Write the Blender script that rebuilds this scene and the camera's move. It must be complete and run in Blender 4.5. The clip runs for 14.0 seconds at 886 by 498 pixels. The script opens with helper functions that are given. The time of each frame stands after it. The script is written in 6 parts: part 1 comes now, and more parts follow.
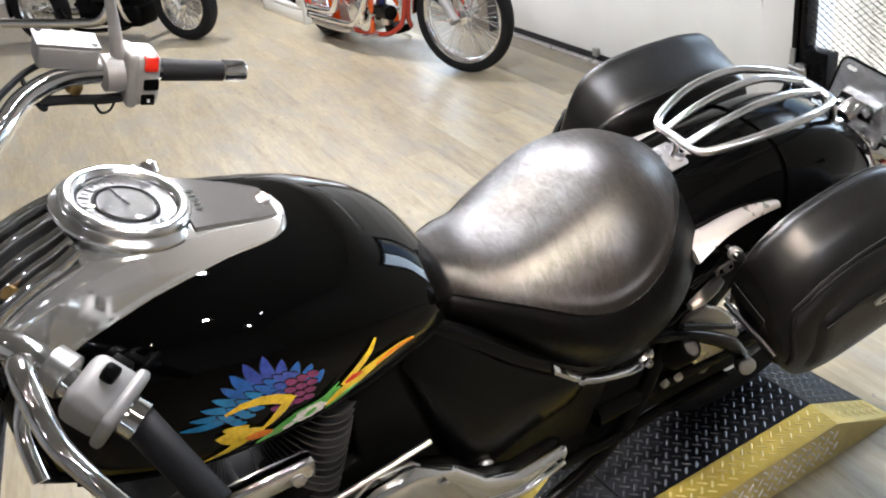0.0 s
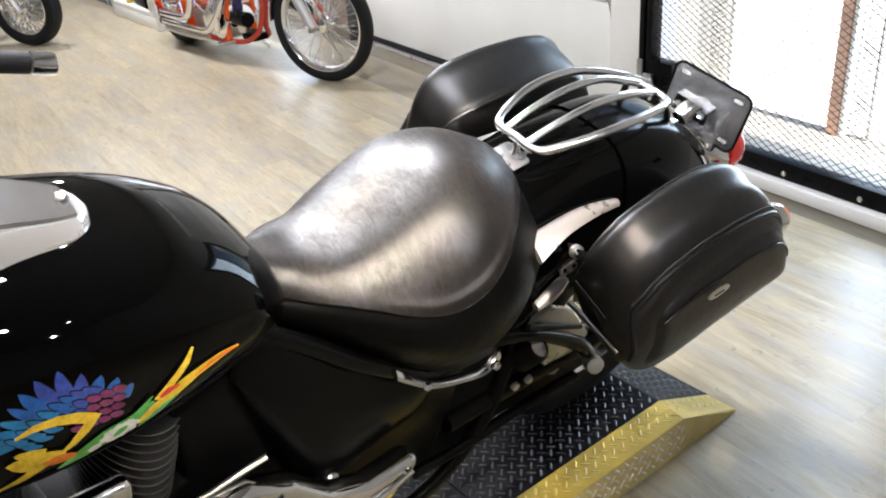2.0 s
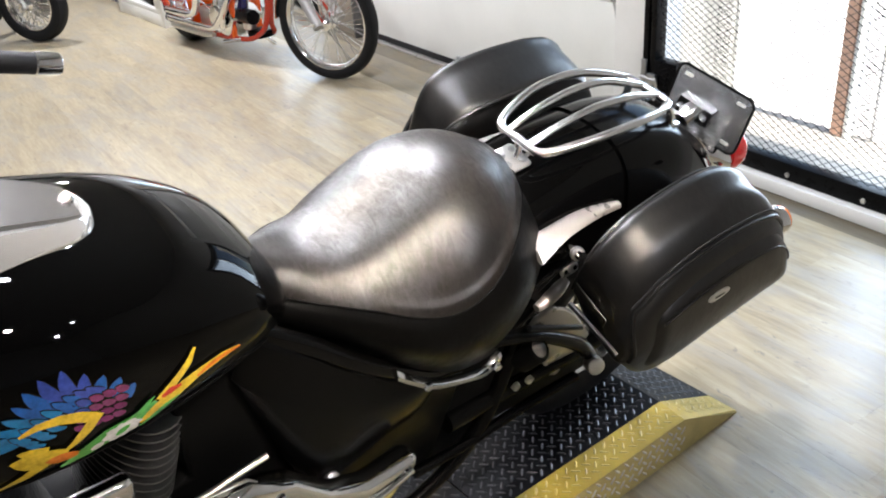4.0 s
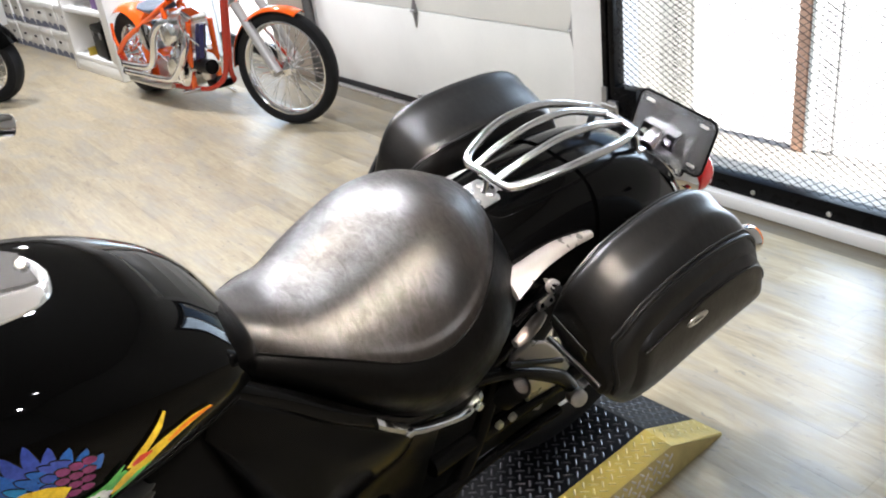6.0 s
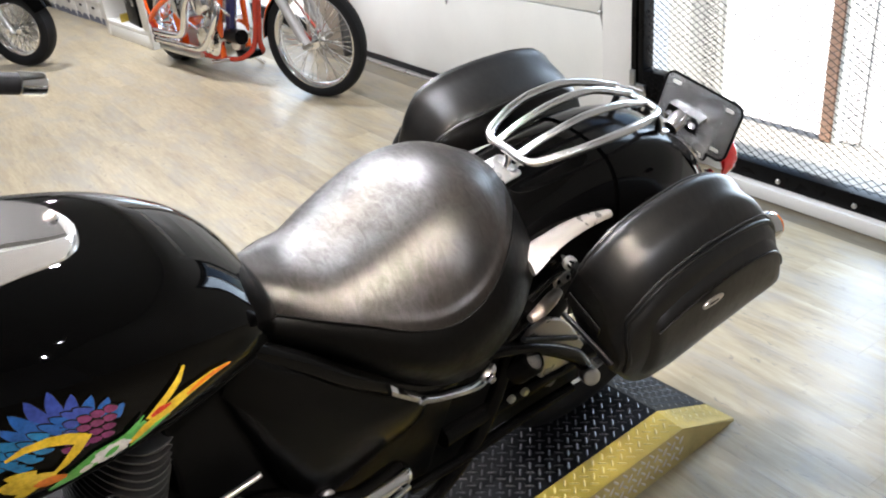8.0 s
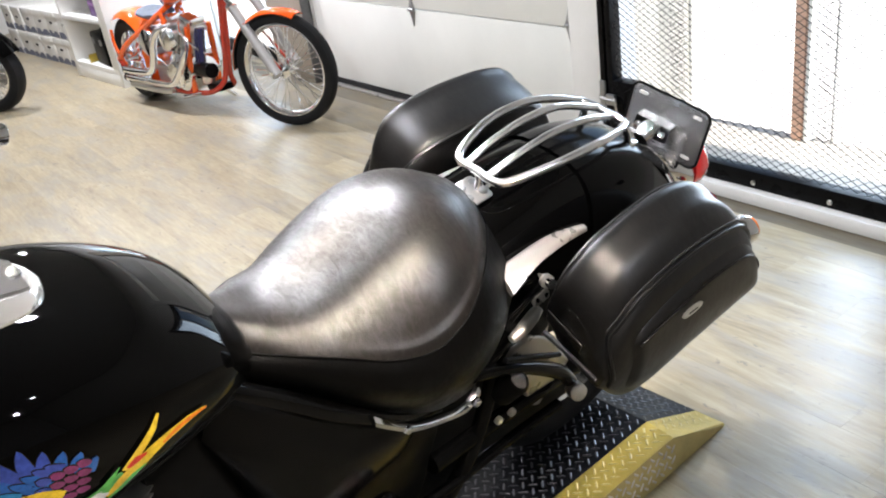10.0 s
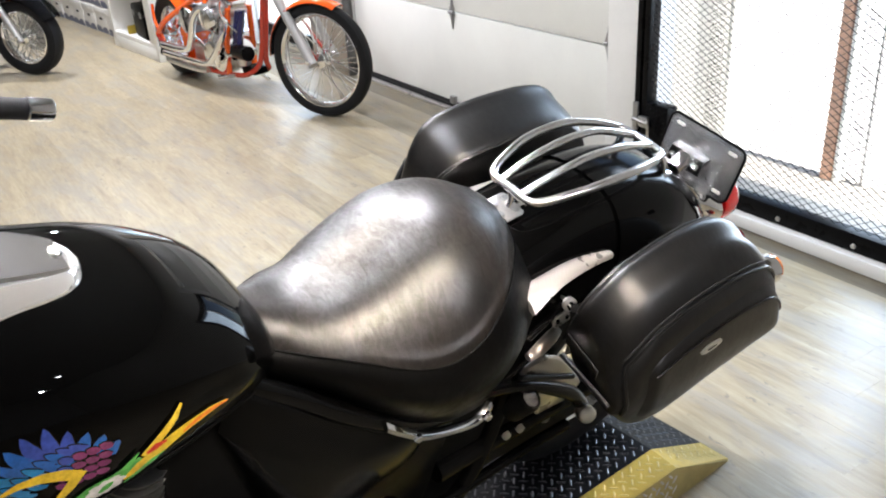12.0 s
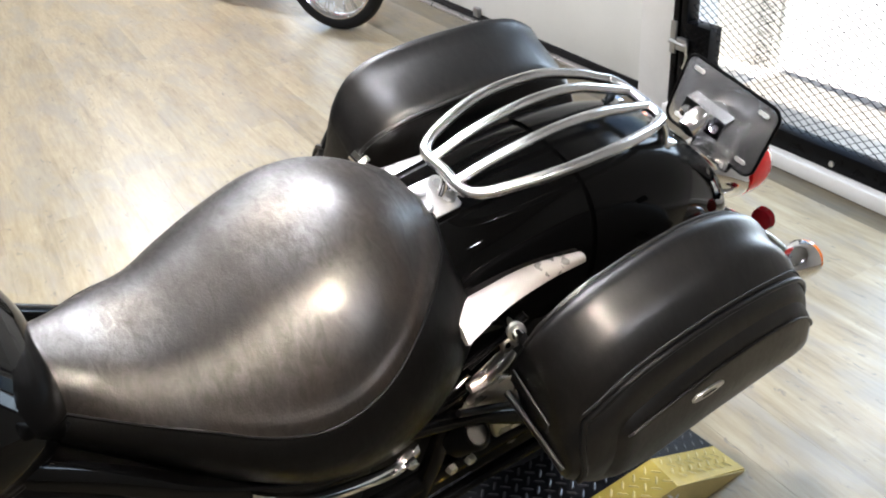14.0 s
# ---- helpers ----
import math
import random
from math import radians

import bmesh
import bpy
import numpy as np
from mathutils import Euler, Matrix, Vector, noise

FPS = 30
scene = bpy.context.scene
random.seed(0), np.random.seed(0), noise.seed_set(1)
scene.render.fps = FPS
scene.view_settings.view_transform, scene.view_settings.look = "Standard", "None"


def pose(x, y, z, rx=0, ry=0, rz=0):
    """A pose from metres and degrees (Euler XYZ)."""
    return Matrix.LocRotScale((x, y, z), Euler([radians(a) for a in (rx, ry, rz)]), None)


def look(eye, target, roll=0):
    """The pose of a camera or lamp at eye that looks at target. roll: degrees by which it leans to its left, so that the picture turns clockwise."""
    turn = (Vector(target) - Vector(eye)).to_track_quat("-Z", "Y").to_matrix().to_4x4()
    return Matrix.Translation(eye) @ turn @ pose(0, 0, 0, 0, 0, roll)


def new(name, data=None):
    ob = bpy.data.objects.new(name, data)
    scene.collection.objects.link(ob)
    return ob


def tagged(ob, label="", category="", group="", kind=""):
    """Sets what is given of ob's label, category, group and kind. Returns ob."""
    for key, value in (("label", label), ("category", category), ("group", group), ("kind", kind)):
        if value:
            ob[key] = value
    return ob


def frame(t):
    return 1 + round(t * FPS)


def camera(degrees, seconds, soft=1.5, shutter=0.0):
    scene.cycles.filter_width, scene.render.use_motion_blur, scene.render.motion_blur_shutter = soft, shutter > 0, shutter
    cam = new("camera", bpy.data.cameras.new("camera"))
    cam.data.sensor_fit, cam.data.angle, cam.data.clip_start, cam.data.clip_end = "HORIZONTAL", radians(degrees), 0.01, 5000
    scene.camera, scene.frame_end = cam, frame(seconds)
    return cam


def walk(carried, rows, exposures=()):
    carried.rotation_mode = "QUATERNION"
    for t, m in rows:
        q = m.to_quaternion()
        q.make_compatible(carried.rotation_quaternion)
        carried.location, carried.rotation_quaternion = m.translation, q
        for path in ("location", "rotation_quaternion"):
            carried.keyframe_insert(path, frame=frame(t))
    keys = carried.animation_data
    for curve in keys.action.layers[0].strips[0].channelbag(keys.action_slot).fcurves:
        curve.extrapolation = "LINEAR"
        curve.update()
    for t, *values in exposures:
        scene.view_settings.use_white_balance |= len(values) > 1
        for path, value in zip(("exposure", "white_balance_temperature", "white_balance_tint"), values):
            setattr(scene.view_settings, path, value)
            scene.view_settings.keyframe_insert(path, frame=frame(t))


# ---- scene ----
cam = camera(54.6, 14.0, soft=2.0)
PATH = [
    (0, (0.263, 0.439, 1.573), (-1.315, 1.238, 0.638), -8.2),
    (0.5, (0.273, 0.481, 1.557), (-1.208, 1.448, 0.623), -6.6),
    (1, (0.268, 0.508, 1.537), (-1.135, 1.556, 0.571), -6.9),
    (1.5, (0.262, 0.515, 1.524), (-1.153, 1.578, 0.592), -5.7),
    (2, (0.26, 0.503, 1.526), (-1.161, 1.553, 0.589), -4.9),
    (2.5, (0.268, 0.503, 1.525), (-1.148, 1.561, 0.588), -4.3),
    (3, (0.271, 0.504, 1.521), (-1.149, 1.56, 0.59), -4.4),
    (5.3, (0.259, 0.507, 1.556), (-1.177, 1.519, 0.599), -5.4),
    (5.5, (0.258, 0.511, 1.537), (-1.17, 1.576, 0.627), -6.3),
    (6, (0.246, 0.521, 1.53), (-1.163, 1.64, 0.656), -7.2),
    (6.5, (0.257, 0.514, 1.525), (-1.168, 1.615, 0.654), -6.2),
    (7, (0.263, 0.511, 1.526), (-1.165, 1.584, 0.625), -5.5),
    (9.5, (0.265, 0.515, 1.522), (-1.175, 1.567, 0.617), -6.4),
    (10, (0.266, 0.534, 1.529), (-1.152, 1.639, 0.653), -8.8),
    (10.5, (0.256, 0.532, 1.536), (-1.179, 1.632, 0.68), -9.2),
    (11, (0.258, 0.537, 1.528), (-1.183, 1.618, 0.66), -8.5),
    (11.5, (0.252, 0.508, 1.544), (-1.228, 1.56, 0.706), -6.0),
    (12, (0.252, 0.517, 1.556), (-1.185, 1.598, 0.682), -3.7),
    (12.5, (0.256, 0.476, 1.551), (-1.166, 1.607, 0.716), -5.2),
    (13, (0.248, 0.441, 1.559), (-1.086, 1.595, 0.616), -5.5),
    (13.5, (0.2, 0.714, 1.514), (-1.205, 1.777, 0.569), -3.2),
    (14, (0.045, 0.916, 1.489), (-1.386, 1.829, 0.432), -4.6),
]
walk(cam, [(t, look(eye, target, roll)) for t, eye, target, roll in PATH])

# ---- light ----
world = bpy.data.worlds.new("sky")
scene.world = world
world.use_nodes = True
wn = world.node_tree.nodes
sky = wn.new("ShaderNodeTexSky")
sky.sky_type = "NISHITA"
sky.sun_disc = False
sky.sun_elevation, sky.sun_rotation = radians(54), radians(98)
world.node_tree.links.new(sky.outputs["Color"], wn["Background"].inputs["Color"])
wn["Background"].inputs["Strength"].default_value = 0.15


def lamp(name, kind, m, energy, color=(1, 1, 1), **more):
    data = bpy.data.lights.new(name, kind)
    data.energy, data.color = energy, color
    if kind == "AREA":
        data.shape = more.get("shape", "RECTANGLE")
        data.size, data.size_y = more.get("size", 1.0), more.get("size_y", more.get("size", 1.0))
    if "spread" in more:
        data.spread = radians(more["spread"])
    if kind == "SUN":
        data.angle = radians(more.get("angle", 0.5))
    ob = new(name, data)
    ob.matrix_world = m
    return ob


# daylight outside the roller gate
lamp("sun", "SUN", look((10.0, 0.0, 14.0), (0.0, 1.5, 0.0)), 5.0, (1.0, 0.96, 0.9))
# the sky's light in the open gateway
lamp("gateway_daylight", "AREA", look((-1.12, 3.85, 1.3), (-1.5, 1.0, 0.6)), 22, (0.66, 0.82, 1.0), size=0.6, size_y=1.9)
lamp("yard_door_daylight", "AREA", look((-6.47, 4.12, 1.1), (-6.6, 2.0, 0.2)), 11, (0.66, 0.82, 1.0), size=1.0, size_y=1.8)
scene.view_settings.exposure = 1.38


# ---- materials ----
def mat(name, color=(0.5, 0.5, 0.5), rough=0.5, metal=0.0, coat=0.0, emit=None, strength=0.0, spec=0.5):
    m = bpy.data.materials.new(name)
    m.use_nodes = True
    b = m.node_tree.nodes["Principled BSDF"]
    b.inputs["Base Color"].default_value = (*color, 1)
    b.inputs["Roughness"].default_value = rough
    b.inputs["Metallic"].default_value = metal
    b.inputs["Coat Weight"].default_value = coat
    b.inputs["Coat Roughness"].default_value = 0.03
    b.inputs["Specular IOR Level"].default_value = spec
    if emit:
        b.inputs["Emission Color"].default_value = (*emit, 1)
        b.inputs["Emission Strength"].default_value = strength
    return m


def nodes_of(m):
    t = m.node_tree
    return t.nodes, t.links, t.nodes["Principled BSDF"]


def coords(m, scale=(1, 1, 1), kind="Object", rot=(0, 0, 0)):
    n, l, b = nodes_of(m)
    tc, mp = n.new("ShaderNodeTexCoord"), n.new("ShaderNodeMapping")
    mp.inputs["Scale"].default_value = scale
    mp.inputs["Rotation"].default_value = rot
    l.new(tc.outputs[kind], mp.inputs["Vector"])
    return mp.outputs["Vector"]


def noise_tex(m, vec, scale, detail=4.0, rough=0.55, distort=0.0):
    n, l, b = nodes_of(m)
    t = n.new("ShaderNodeTexNoise")
    t.inputs["Scale"].default_value = scale
    t.inputs["Detail"].default_value = detail
    t.inputs["Roughness"].default_value = rough
    t.inputs["Distortion"].default_value = distort
    if vec is not None:
        l.new(vec, t.inputs["Vector"])
    return t.outputs["Fac"]


def ramp(m, fac, stops):
    n, l, b = nodes_of(m)
    r = n.new("ShaderNodeValToRGB")
    e = r.color_ramp.elements
    while len(e) < len(stops):
        e.new(0.5)
    for el, (p, c) in zip(e, stops):
        el.position = p
        el.color = (*c, 1) if len(c) == 3 else c
    l.new(fac, r.inputs["Fac"])
    return r.outputs["Color"]


def mix(m, fac, a, b2, kind="MIX"):
    n, l, b = nodes_of(m)
    x = n.new("ShaderNodeMix")
    x.data_type, x.blend_type = "RGBA", kind
    for sock, val in ((x.inputs["Factor"], fac), (x.inputs[6], a), (x.inputs[7], b2)):
        if isinstance(val, (int, float)):
            sock.default_value = val
        elif isinstance(val, tuple):
            sock.default_value = (*val, 1)
        else:
            l.new(val, sock)
    return x.outputs[2]


def spread(m, fac, lo, hi):
    n, l, b = nodes_of(m)
    r = n.new("ShaderNodeMapRange")
    r.inputs["To Min"].default_value, r.inputs["To Max"].default_value = lo, hi
    l.new(fac, r.inputs["Value"])
    return r.outputs["Result"]


def bump(m, fac, strength, dist=0.002):
    n, l, b = nodes_of(m)
    x = n.new("ShaderNodeBump")
    x.inputs["Strength"].default_value, x.inputs["Distance"].default_value = strength, dist
    l.new(fac, x.inputs["Height"])
    if b.inputs["Normal"].is_linked:
        l.new(b.inputs["Normal"].links[0].from_socket, x.inputs["Normal"])
    l.new(x.outputs["Normal"], b.inputs["Normal"])


def feed(m, sock, out):
    n, l, b = nodes_of(m)
    l.new(out, b.inputs[sock])


def varied(name, color, rough, metal=0.0, amount=0.15, scale=9.0, fine=90.0, relief=0.05, coat=0.0, rvar=0.12, spec=0.5):
    """A surface with broad stains and fine grain in colour, gloss and relief."""
    m = mat(name, color, rough, metal, coat, spec=spec)
    v = coords(m)
    broad, grain = noise_tex(m, v, scale, 5), noise_tex(m, v, fine, 3)
    dark = tuple(c * (1 - amount) for c in color)
    light = tuple(min(1, c * (1 + amount)) for c in color)
    c1 = ramp(m, broad, [(0.3, dark), (0.7, light)])
    c2 = mix(m, 0.25, c1, ramp(m, grain, [(0.3, dark), (0.7, light)]))
    feed(m, "Base Color", c2)
    feed(m, "Roughness", spread(m, broad, max(0.01, rough - rvar), min(1, rough + rvar)))
    if relief:
        bump(m, grain, relief)
    return m


black_paint = mat("black gloss paint", (0.0012, 0.0012, 0.0012), 0.05, spec=0.15)
v = coords(black_paint)
feed(black_paint, "Roughness", spread(black_paint, noise_tex(black_paint, v, 14, 4), 0.01, 0.04))
frame_black = varied("semi-gloss frame black", (0.0015, 0.0015, 0.0015), 0.2, 0, 0.2, 14, 180, 0.02, rvar=0.06, spec=0.08)
chrome = mat("chrome", (0.86, 0.86, 0.86), 0.07, 1.0)
v = coords(chrome)
feed(chrome, "Roughness", spread(chrome, noise_tex(chrome, v, 25, 4), 0.03, 0.13))
console_metal = varied("polished console metal", (0.86, 0.855, 0.845), 0.10, 0.75, 0.03, 14, 200, 0.0, rvar=0.03)
rack_metal = varied("hazed chrome", (0.80, 0.80, 0.79), 0.2, 1.0, 0.06, 20, 200, 0.02)
silver_paint = varied("silver paint", (0.36, 0.345, 0.33), 0.44, 0.35, 0.05, 20, 200, 0.02)
pale_alloy = varied("pale polished alloy", (0.52, 0.49, 0.46), 0.28, 0.6, 0.015, 14, 200, 0.0, rvar=0.03)
satin = varied("satin aluminium", (0.62, 0.61, 0.59), 0.32, 1.0, 0.08, 20, 200, 0.03)
fin_metal = varied("dark fin metal", (0.16, 0.16, 0.16), 0.35, 0.9, 0.15, 30, 200, 0.04)
dull_steel = varied("dull zinc steel", (0.42, 0.42, 0.42), 0.42, 1.0, 0.15, 30, 200, 0.06)
rubber = varied("black rubber", (0.008, 0.008, 0.009), 0.6, 0, 0.3, 20, 150, 0.15, spec=0.2)
black_plastic = varied("black plastic", (0.0025, 0.0025, 0.0025), 0.38, 0, 0.2, 25, 220, 0.06, spec=0.05)
black_steel = varied("black painted steel", (0.004, 0.004, 0.0045), 0.3, 0, 0.3, 15, 120, 0.06, spec=0.08)


def leather_mat(name, color, rough, worn, relief, spec=0.55, scuffed=1.0):
    m = mat(name, color, rough, spec=spec)
    v = coords(m)
    broad = noise_tex(m, v, 11.0, 8, 0.65, 0.5)
    scuff = noise_tex(m, coords(m, (1, 2.2, 1), rot=(0, 0, 0.6)), 34.0, 6, 0.7, 1.2)
    n, l, b = nodes_of(m)
    cell = n.new("ShaderNodeTexVoronoi")
    cell.inputs["Scale"].default_value = 420.0
    l.new(v, cell.inputs["Vector"])
    c = mix(m, ramp(m, broad, [(0.35, (0, 0, 0)), (0.7, (1, 1, 1))]), color, worn)
    feed(m, "Base Color", c)
    mott = ramp(m, mix(m, 0.5, broad, scuff), [(0.40, (0, 0, 0)), (0.60, (1, 1, 1))])
    feed(m, "Roughness", spread(m, mott, rough - 0.10 * scuffed, rough + 0.13 * scuffed))
    feed(m, "Specular IOR Level", spread(m, mott, spec * (1 + 0.35 * scuffed), spec * max(0.2, 1 - 0.40 * scuffed)))
    bump(m, cell.outputs["Distance"], relief, 0.0008)
    bump(m, scuff, relief * 0.9 * scuffed, 0.0014)
    bump(m, noise_tex(m, v, 16.0, 3, 0.5), 0.10, 0.004)
    return m


seat_leather = leather_mat("seat leather", (0.0015, 0.0015, 0.0015), 0.38, (0.0022, 0.002, 0.0018), 0.12, 0.08, 0.5)
seat_top = leather_mat("worn seat leather", (0.004, 0.0040, 0.0042), 0.37, (0.011, 0.0078, 0.0056), 0.16, 0.46, 0.9)
seat_top.node_tree.nodes["Principled BSDF"].inputs["Specular Tint"].default_value = (1.0, 0.97, 0.94, 1)
bag_leather = leather_mat("saddlebag leather", (0.0018, 0.0018, 0.0018), 0.36, (0.003, 0.0025, 0.0022), 0.09, 0.40, 0.35)
thread = mat("black thread", (0.02, 0.02, 0.02), 0.7)
red_lens = mat("red lens", (0.75, 0.015, 0.015), 0.12, coat=0.5)
gloss_vinyl = mat("black vinyl", (0.0015, 0.0015, 0.0015), 0.14, spec=0.10)
slot_black = mat("slot black", (0.001, 0.001, 0.001), 0.9, spec=0.0)
brass = varied("dull brass", (0.30, 0.19, 0.07), 0.35, 0.9, 0.2, 40, 200, 0.03)
dark_red = mat("dark red lens", (0.16, 0.006, 0.010), 0.15)
red_plastic = mat("red switch plastic", (0.8, 0.03, 0.015), 0.3)
amber = mat("amber lens", (0.9, 0.2, 0.02), 0.12, coat=0.5)
dial_face = mat("grey dial face", (0.06, 0.06, 0.058), 0.6, spec=0.15)
dial_dark = mat("dark dial ring", (0.015, 0.015, 0.015), 0.35)
glass = mat("clear glass", (1, 1, 1), 0.02)
glass.node_tree.nodes["Principled BSDF"].inputs["Transmission Weight"].default_value = 1.0
grey_panel = varied("smooth grey console insert", (0.26, 0.255, 0.25), 0.12, 0.75, 0.06, 30, 200, 0.0, rvar=0.03)
plate_grey = varied("grey plate metal", (0.58, 0.58, 0.59), 0.22, 0.85, 0.08, 12, 300, 0.02)
deck_black = varied("black chequer plate", (0.005, 0.005, 0.0065), 0.42, 0.0, 0.35, 7, 60, 0.1, spec=0.12)
deck_lug = varied("worn chequer lugs", (0.045, 0.045, 0.05), 0.34, 0.6, 0.35, 30, 120, 0.05)
deck_bare = varied("yellow-stained chequer plate", (0.46, 0.38, 0.16), 0.45, 0.4, 0.25, 9, 60, 0.1)
deck_yellow = varied("yellow chequer paint", (0.50, 0.36, 0.05), 0.45, 0, 0.18, 12, 60, 0.1)
lug_yellow = varied("worn yellow lugs", (0.66, 0.53, 0.17), 0.36, 0, 0.2, 30, 120, 0.05)
lug_bare = varied("bright worn lugs", (0.62, 0.60, 0.57), 0.34, 0.8, 0.2, 30, 120, 0.05)
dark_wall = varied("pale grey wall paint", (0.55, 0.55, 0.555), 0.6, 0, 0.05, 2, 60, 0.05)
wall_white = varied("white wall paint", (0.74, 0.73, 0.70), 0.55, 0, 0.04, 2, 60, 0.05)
door_cream = varied("cream door paint", (0.78, 0.775, 0.73), 0.4, 0, 0.05, 2.5, 130, 0.06)
trim_white = varied("white trim paint", (0.8, 0.79, 0.76), 0.4, 0, 0.05, 4, 80, 0.05)
ceiling_grey = varied("ceiling board", (0.27, 0.27, 0.27), 0.8, 0, 0.05, 3, 60, 0.1)
laminate = varied("white laminate", (0.78, 0.77, 0.74), 0.32, 0, 0.03, 6, 90, 0.02)
orange = mat("orange paint", (0.80, 0.11, 0.012), 0.12, coat=0.6)
deep_red = mat("dark orange paint", (0.42, 0.03, 0.015), 0.18, coat=0.5)
navy = mat("navy plastic", (0.01, 0.012, 0.08), 0.25)
purple = varied("purple card", (0.10, 0.03, 0.18), 0.5, 0, 0.3, 40, 200, 0.02)
carton = varied("white carton", (0.74, 0.72, 0.68), 0.65, 0, 0.06, 8, 70, 0.05)
carton_band = varied("grey-blue print", (0.14, 0.15, 0.2), 0.65, 0, 0.15, 20, 70, 0.03)
concrete = varied("pale concrete", (0.72, 0.69, 0.64), 0.85, 0, 0.1, 3, 40, 0.2)
tan_wood = varied("tan timber", (0.62, 0.38, 0.27), 0.7, 0, 0.2, 8, 60, 0.2)
seat_blue = leather_mat("blue-grey vinyl", (0.07, 0.09, 0.13), 0.45, (0.1, 0.12, 0.16), 0.1)


def floor_mat(dim=1.0, dull=0.0):
    """Pale weathered oak vinyl: long streaks, knots, grey wash; each plank a little different."""
    m = mat("weathered oak vinyl", (0.45, 0.36, 0.24), 0.34)
    n, l, b = nodes_of(m)
    info = n.new("ShaderNodeObjectInfo")
    tc, mp, add = n.new("ShaderNodeTexCoord"), n.new("ShaderNodeMapping"), n.new("ShaderNodeVectorMath")
    l.new(tc.outputs["Object"], mp.inputs["Vector"])
    mp.inputs["Scale"].default_value = (1.1, 9.0, 1)
    shift = n.new("ShaderNodeVectorMath")
    shift.operation = "SCALE"
    shift.inputs[0].default_value = (37, 19, 5)
    l.new(info.outputs["Random"], shift.inputs["Scale"])
    l.new(mp.outputs["Vector"], add.inputs[0])
    l.new(shift.outputs["Vector"], add.inputs[1])
    vec = add.outputs["Vector"]
    streak = noise_tex(m, vec, 1.6, 8, 0.62, 0.5)
    fine = noise_tex(m, vec, 9.0, 6, 0.6, 0.2)
    geo, mp2 = n.new("ShaderNodeNewGeometry"), n.new("ShaderNodeMapping")
    mp2.inputs["Rotation"].default_value = (0, 0, radians(5))
    mp2.inputs["Scale"].default_value = (1.0, 2.4, 1.0)
    l.new(geo.outputs["Position"], mp2.inputs["Vector"])
    wash = noise_tex(m, mp2.outputs["Vector"], 3.2, 7, 0.62, 0.6)
    speck = noise_tex(m, mp2.outputs["Vector"], 16.0, 4, 0.6, 0.8)
    base = ramp(m, streak, [(0.28, (0.18, 0.135, 0.075)), (0.43, (0.32, 0.250, 0.140)), (0.58, (0.415, 0.338, 0.205)), (0.74, (0.48, 0.42, 0.29))])
    c = mix(m, 0.4, base, ramp(m, fine, [(0.3, (0.19, 0.148, 0.09)), (0.7, (0.43, 0.375, 0.27))]))
    tone = n.new("ShaderNodeMapRange")
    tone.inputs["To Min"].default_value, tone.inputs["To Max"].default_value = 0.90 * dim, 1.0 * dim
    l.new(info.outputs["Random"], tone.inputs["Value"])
    hsv = n.new("ShaderNodeHueSaturation")
    hsv.inputs["Saturation"].default_value = 0.96
    l.new(tone.outputs["Result"], hsv.inputs["Value"])
    c = mix(m, ramp(m, wash, [(0.46, (0, 0, 0)), (0.62, (0.5, 0.5, 0.5))]), c, (0.258, 0.247, 0.225))
    c = mix(m, ramp(m, speck, [(0.30, (0.7, 0.7, 0.7)), (0.38, (0, 0, 0))]), c, (0.15, 0.135, 0.115))
    l.new(c, hsv.inputs["Color"])
    feed(m, "Base Color", hsv.outputs["Color"])
    feed(m, "Roughness", spread(m, streak, 0.24 + dull, 0.46 + dull))
    bump(m, fine, 0.12, 0.001)
    return m


oak = floor_mat()
# darker copies of the oak: shade along the wall mixed into the plank colour
oak_half_shade = floor_mat(0.66, 0.12)
oak_half_shade.name = "brown oak vinyl"
oak_shade = floor_mat(0.42, 0.25)
oak_shade.name = "worn brown oak vinyl"


# ---- mesh helpers ----
def part(name, bm, material, parent=None, label="", smooth=40, m=None):
    """Link a bmesh as one mesh object, under a thing or under a part."""
    bmesh.ops.remove_doubles(bm, verts=bm.verts, dist=1e-5)
    bmesh.ops.recalc_face_normals(bm, faces=bm.faces)
    me = bpy.data.meshes.new(name)
    bm.to_mesh(me)
    bm.free()
    for x in material if isinstance(material, (list, tuple)) else [material]:
        me.materials.append(x)
    if smooth:
        me.shade_smooth()
        me.set_sharp_from_angle(angle=radians(smooth))
    ob = new(name, me)
    if parent is not None:
        ob.parent = parent
    if m is not None:
        ob.matrix_basis = m
    if label:
        ob["label"] = label
    return ob


def thing(name, label, category, m, group="", kind=""):
    ob = new(name)
    ob.empty_display_size = 0.1
    ob.matrix_world = m
    return tagged(ob, label, category, group, kind)


def crv(xs, ys):
    """A smooth curve through the points."""
    xs, ys = np.array(xs, float), np.array(ys, float)
    d = np.gradient(ys, xs)

    def f(x):
        x = float(np.clip(x, xs[0], xs[-1]))
        i = int(np.clip(np.searchsorted(xs, x) - 1, 0, len(xs) - 2))
        h = xs[i + 1] - xs[i]
        t = (x - xs[i]) / h
        return float((2 * t**3 - 3 * t**2 + 1) * ys[i] + (t**3 - 2 * t**2 + t) * h * d[i] + (-2 * t**3 + 3 * t**2) * ys[i + 1] + (t**3 - t**2) * h * d[i + 1])

    return f


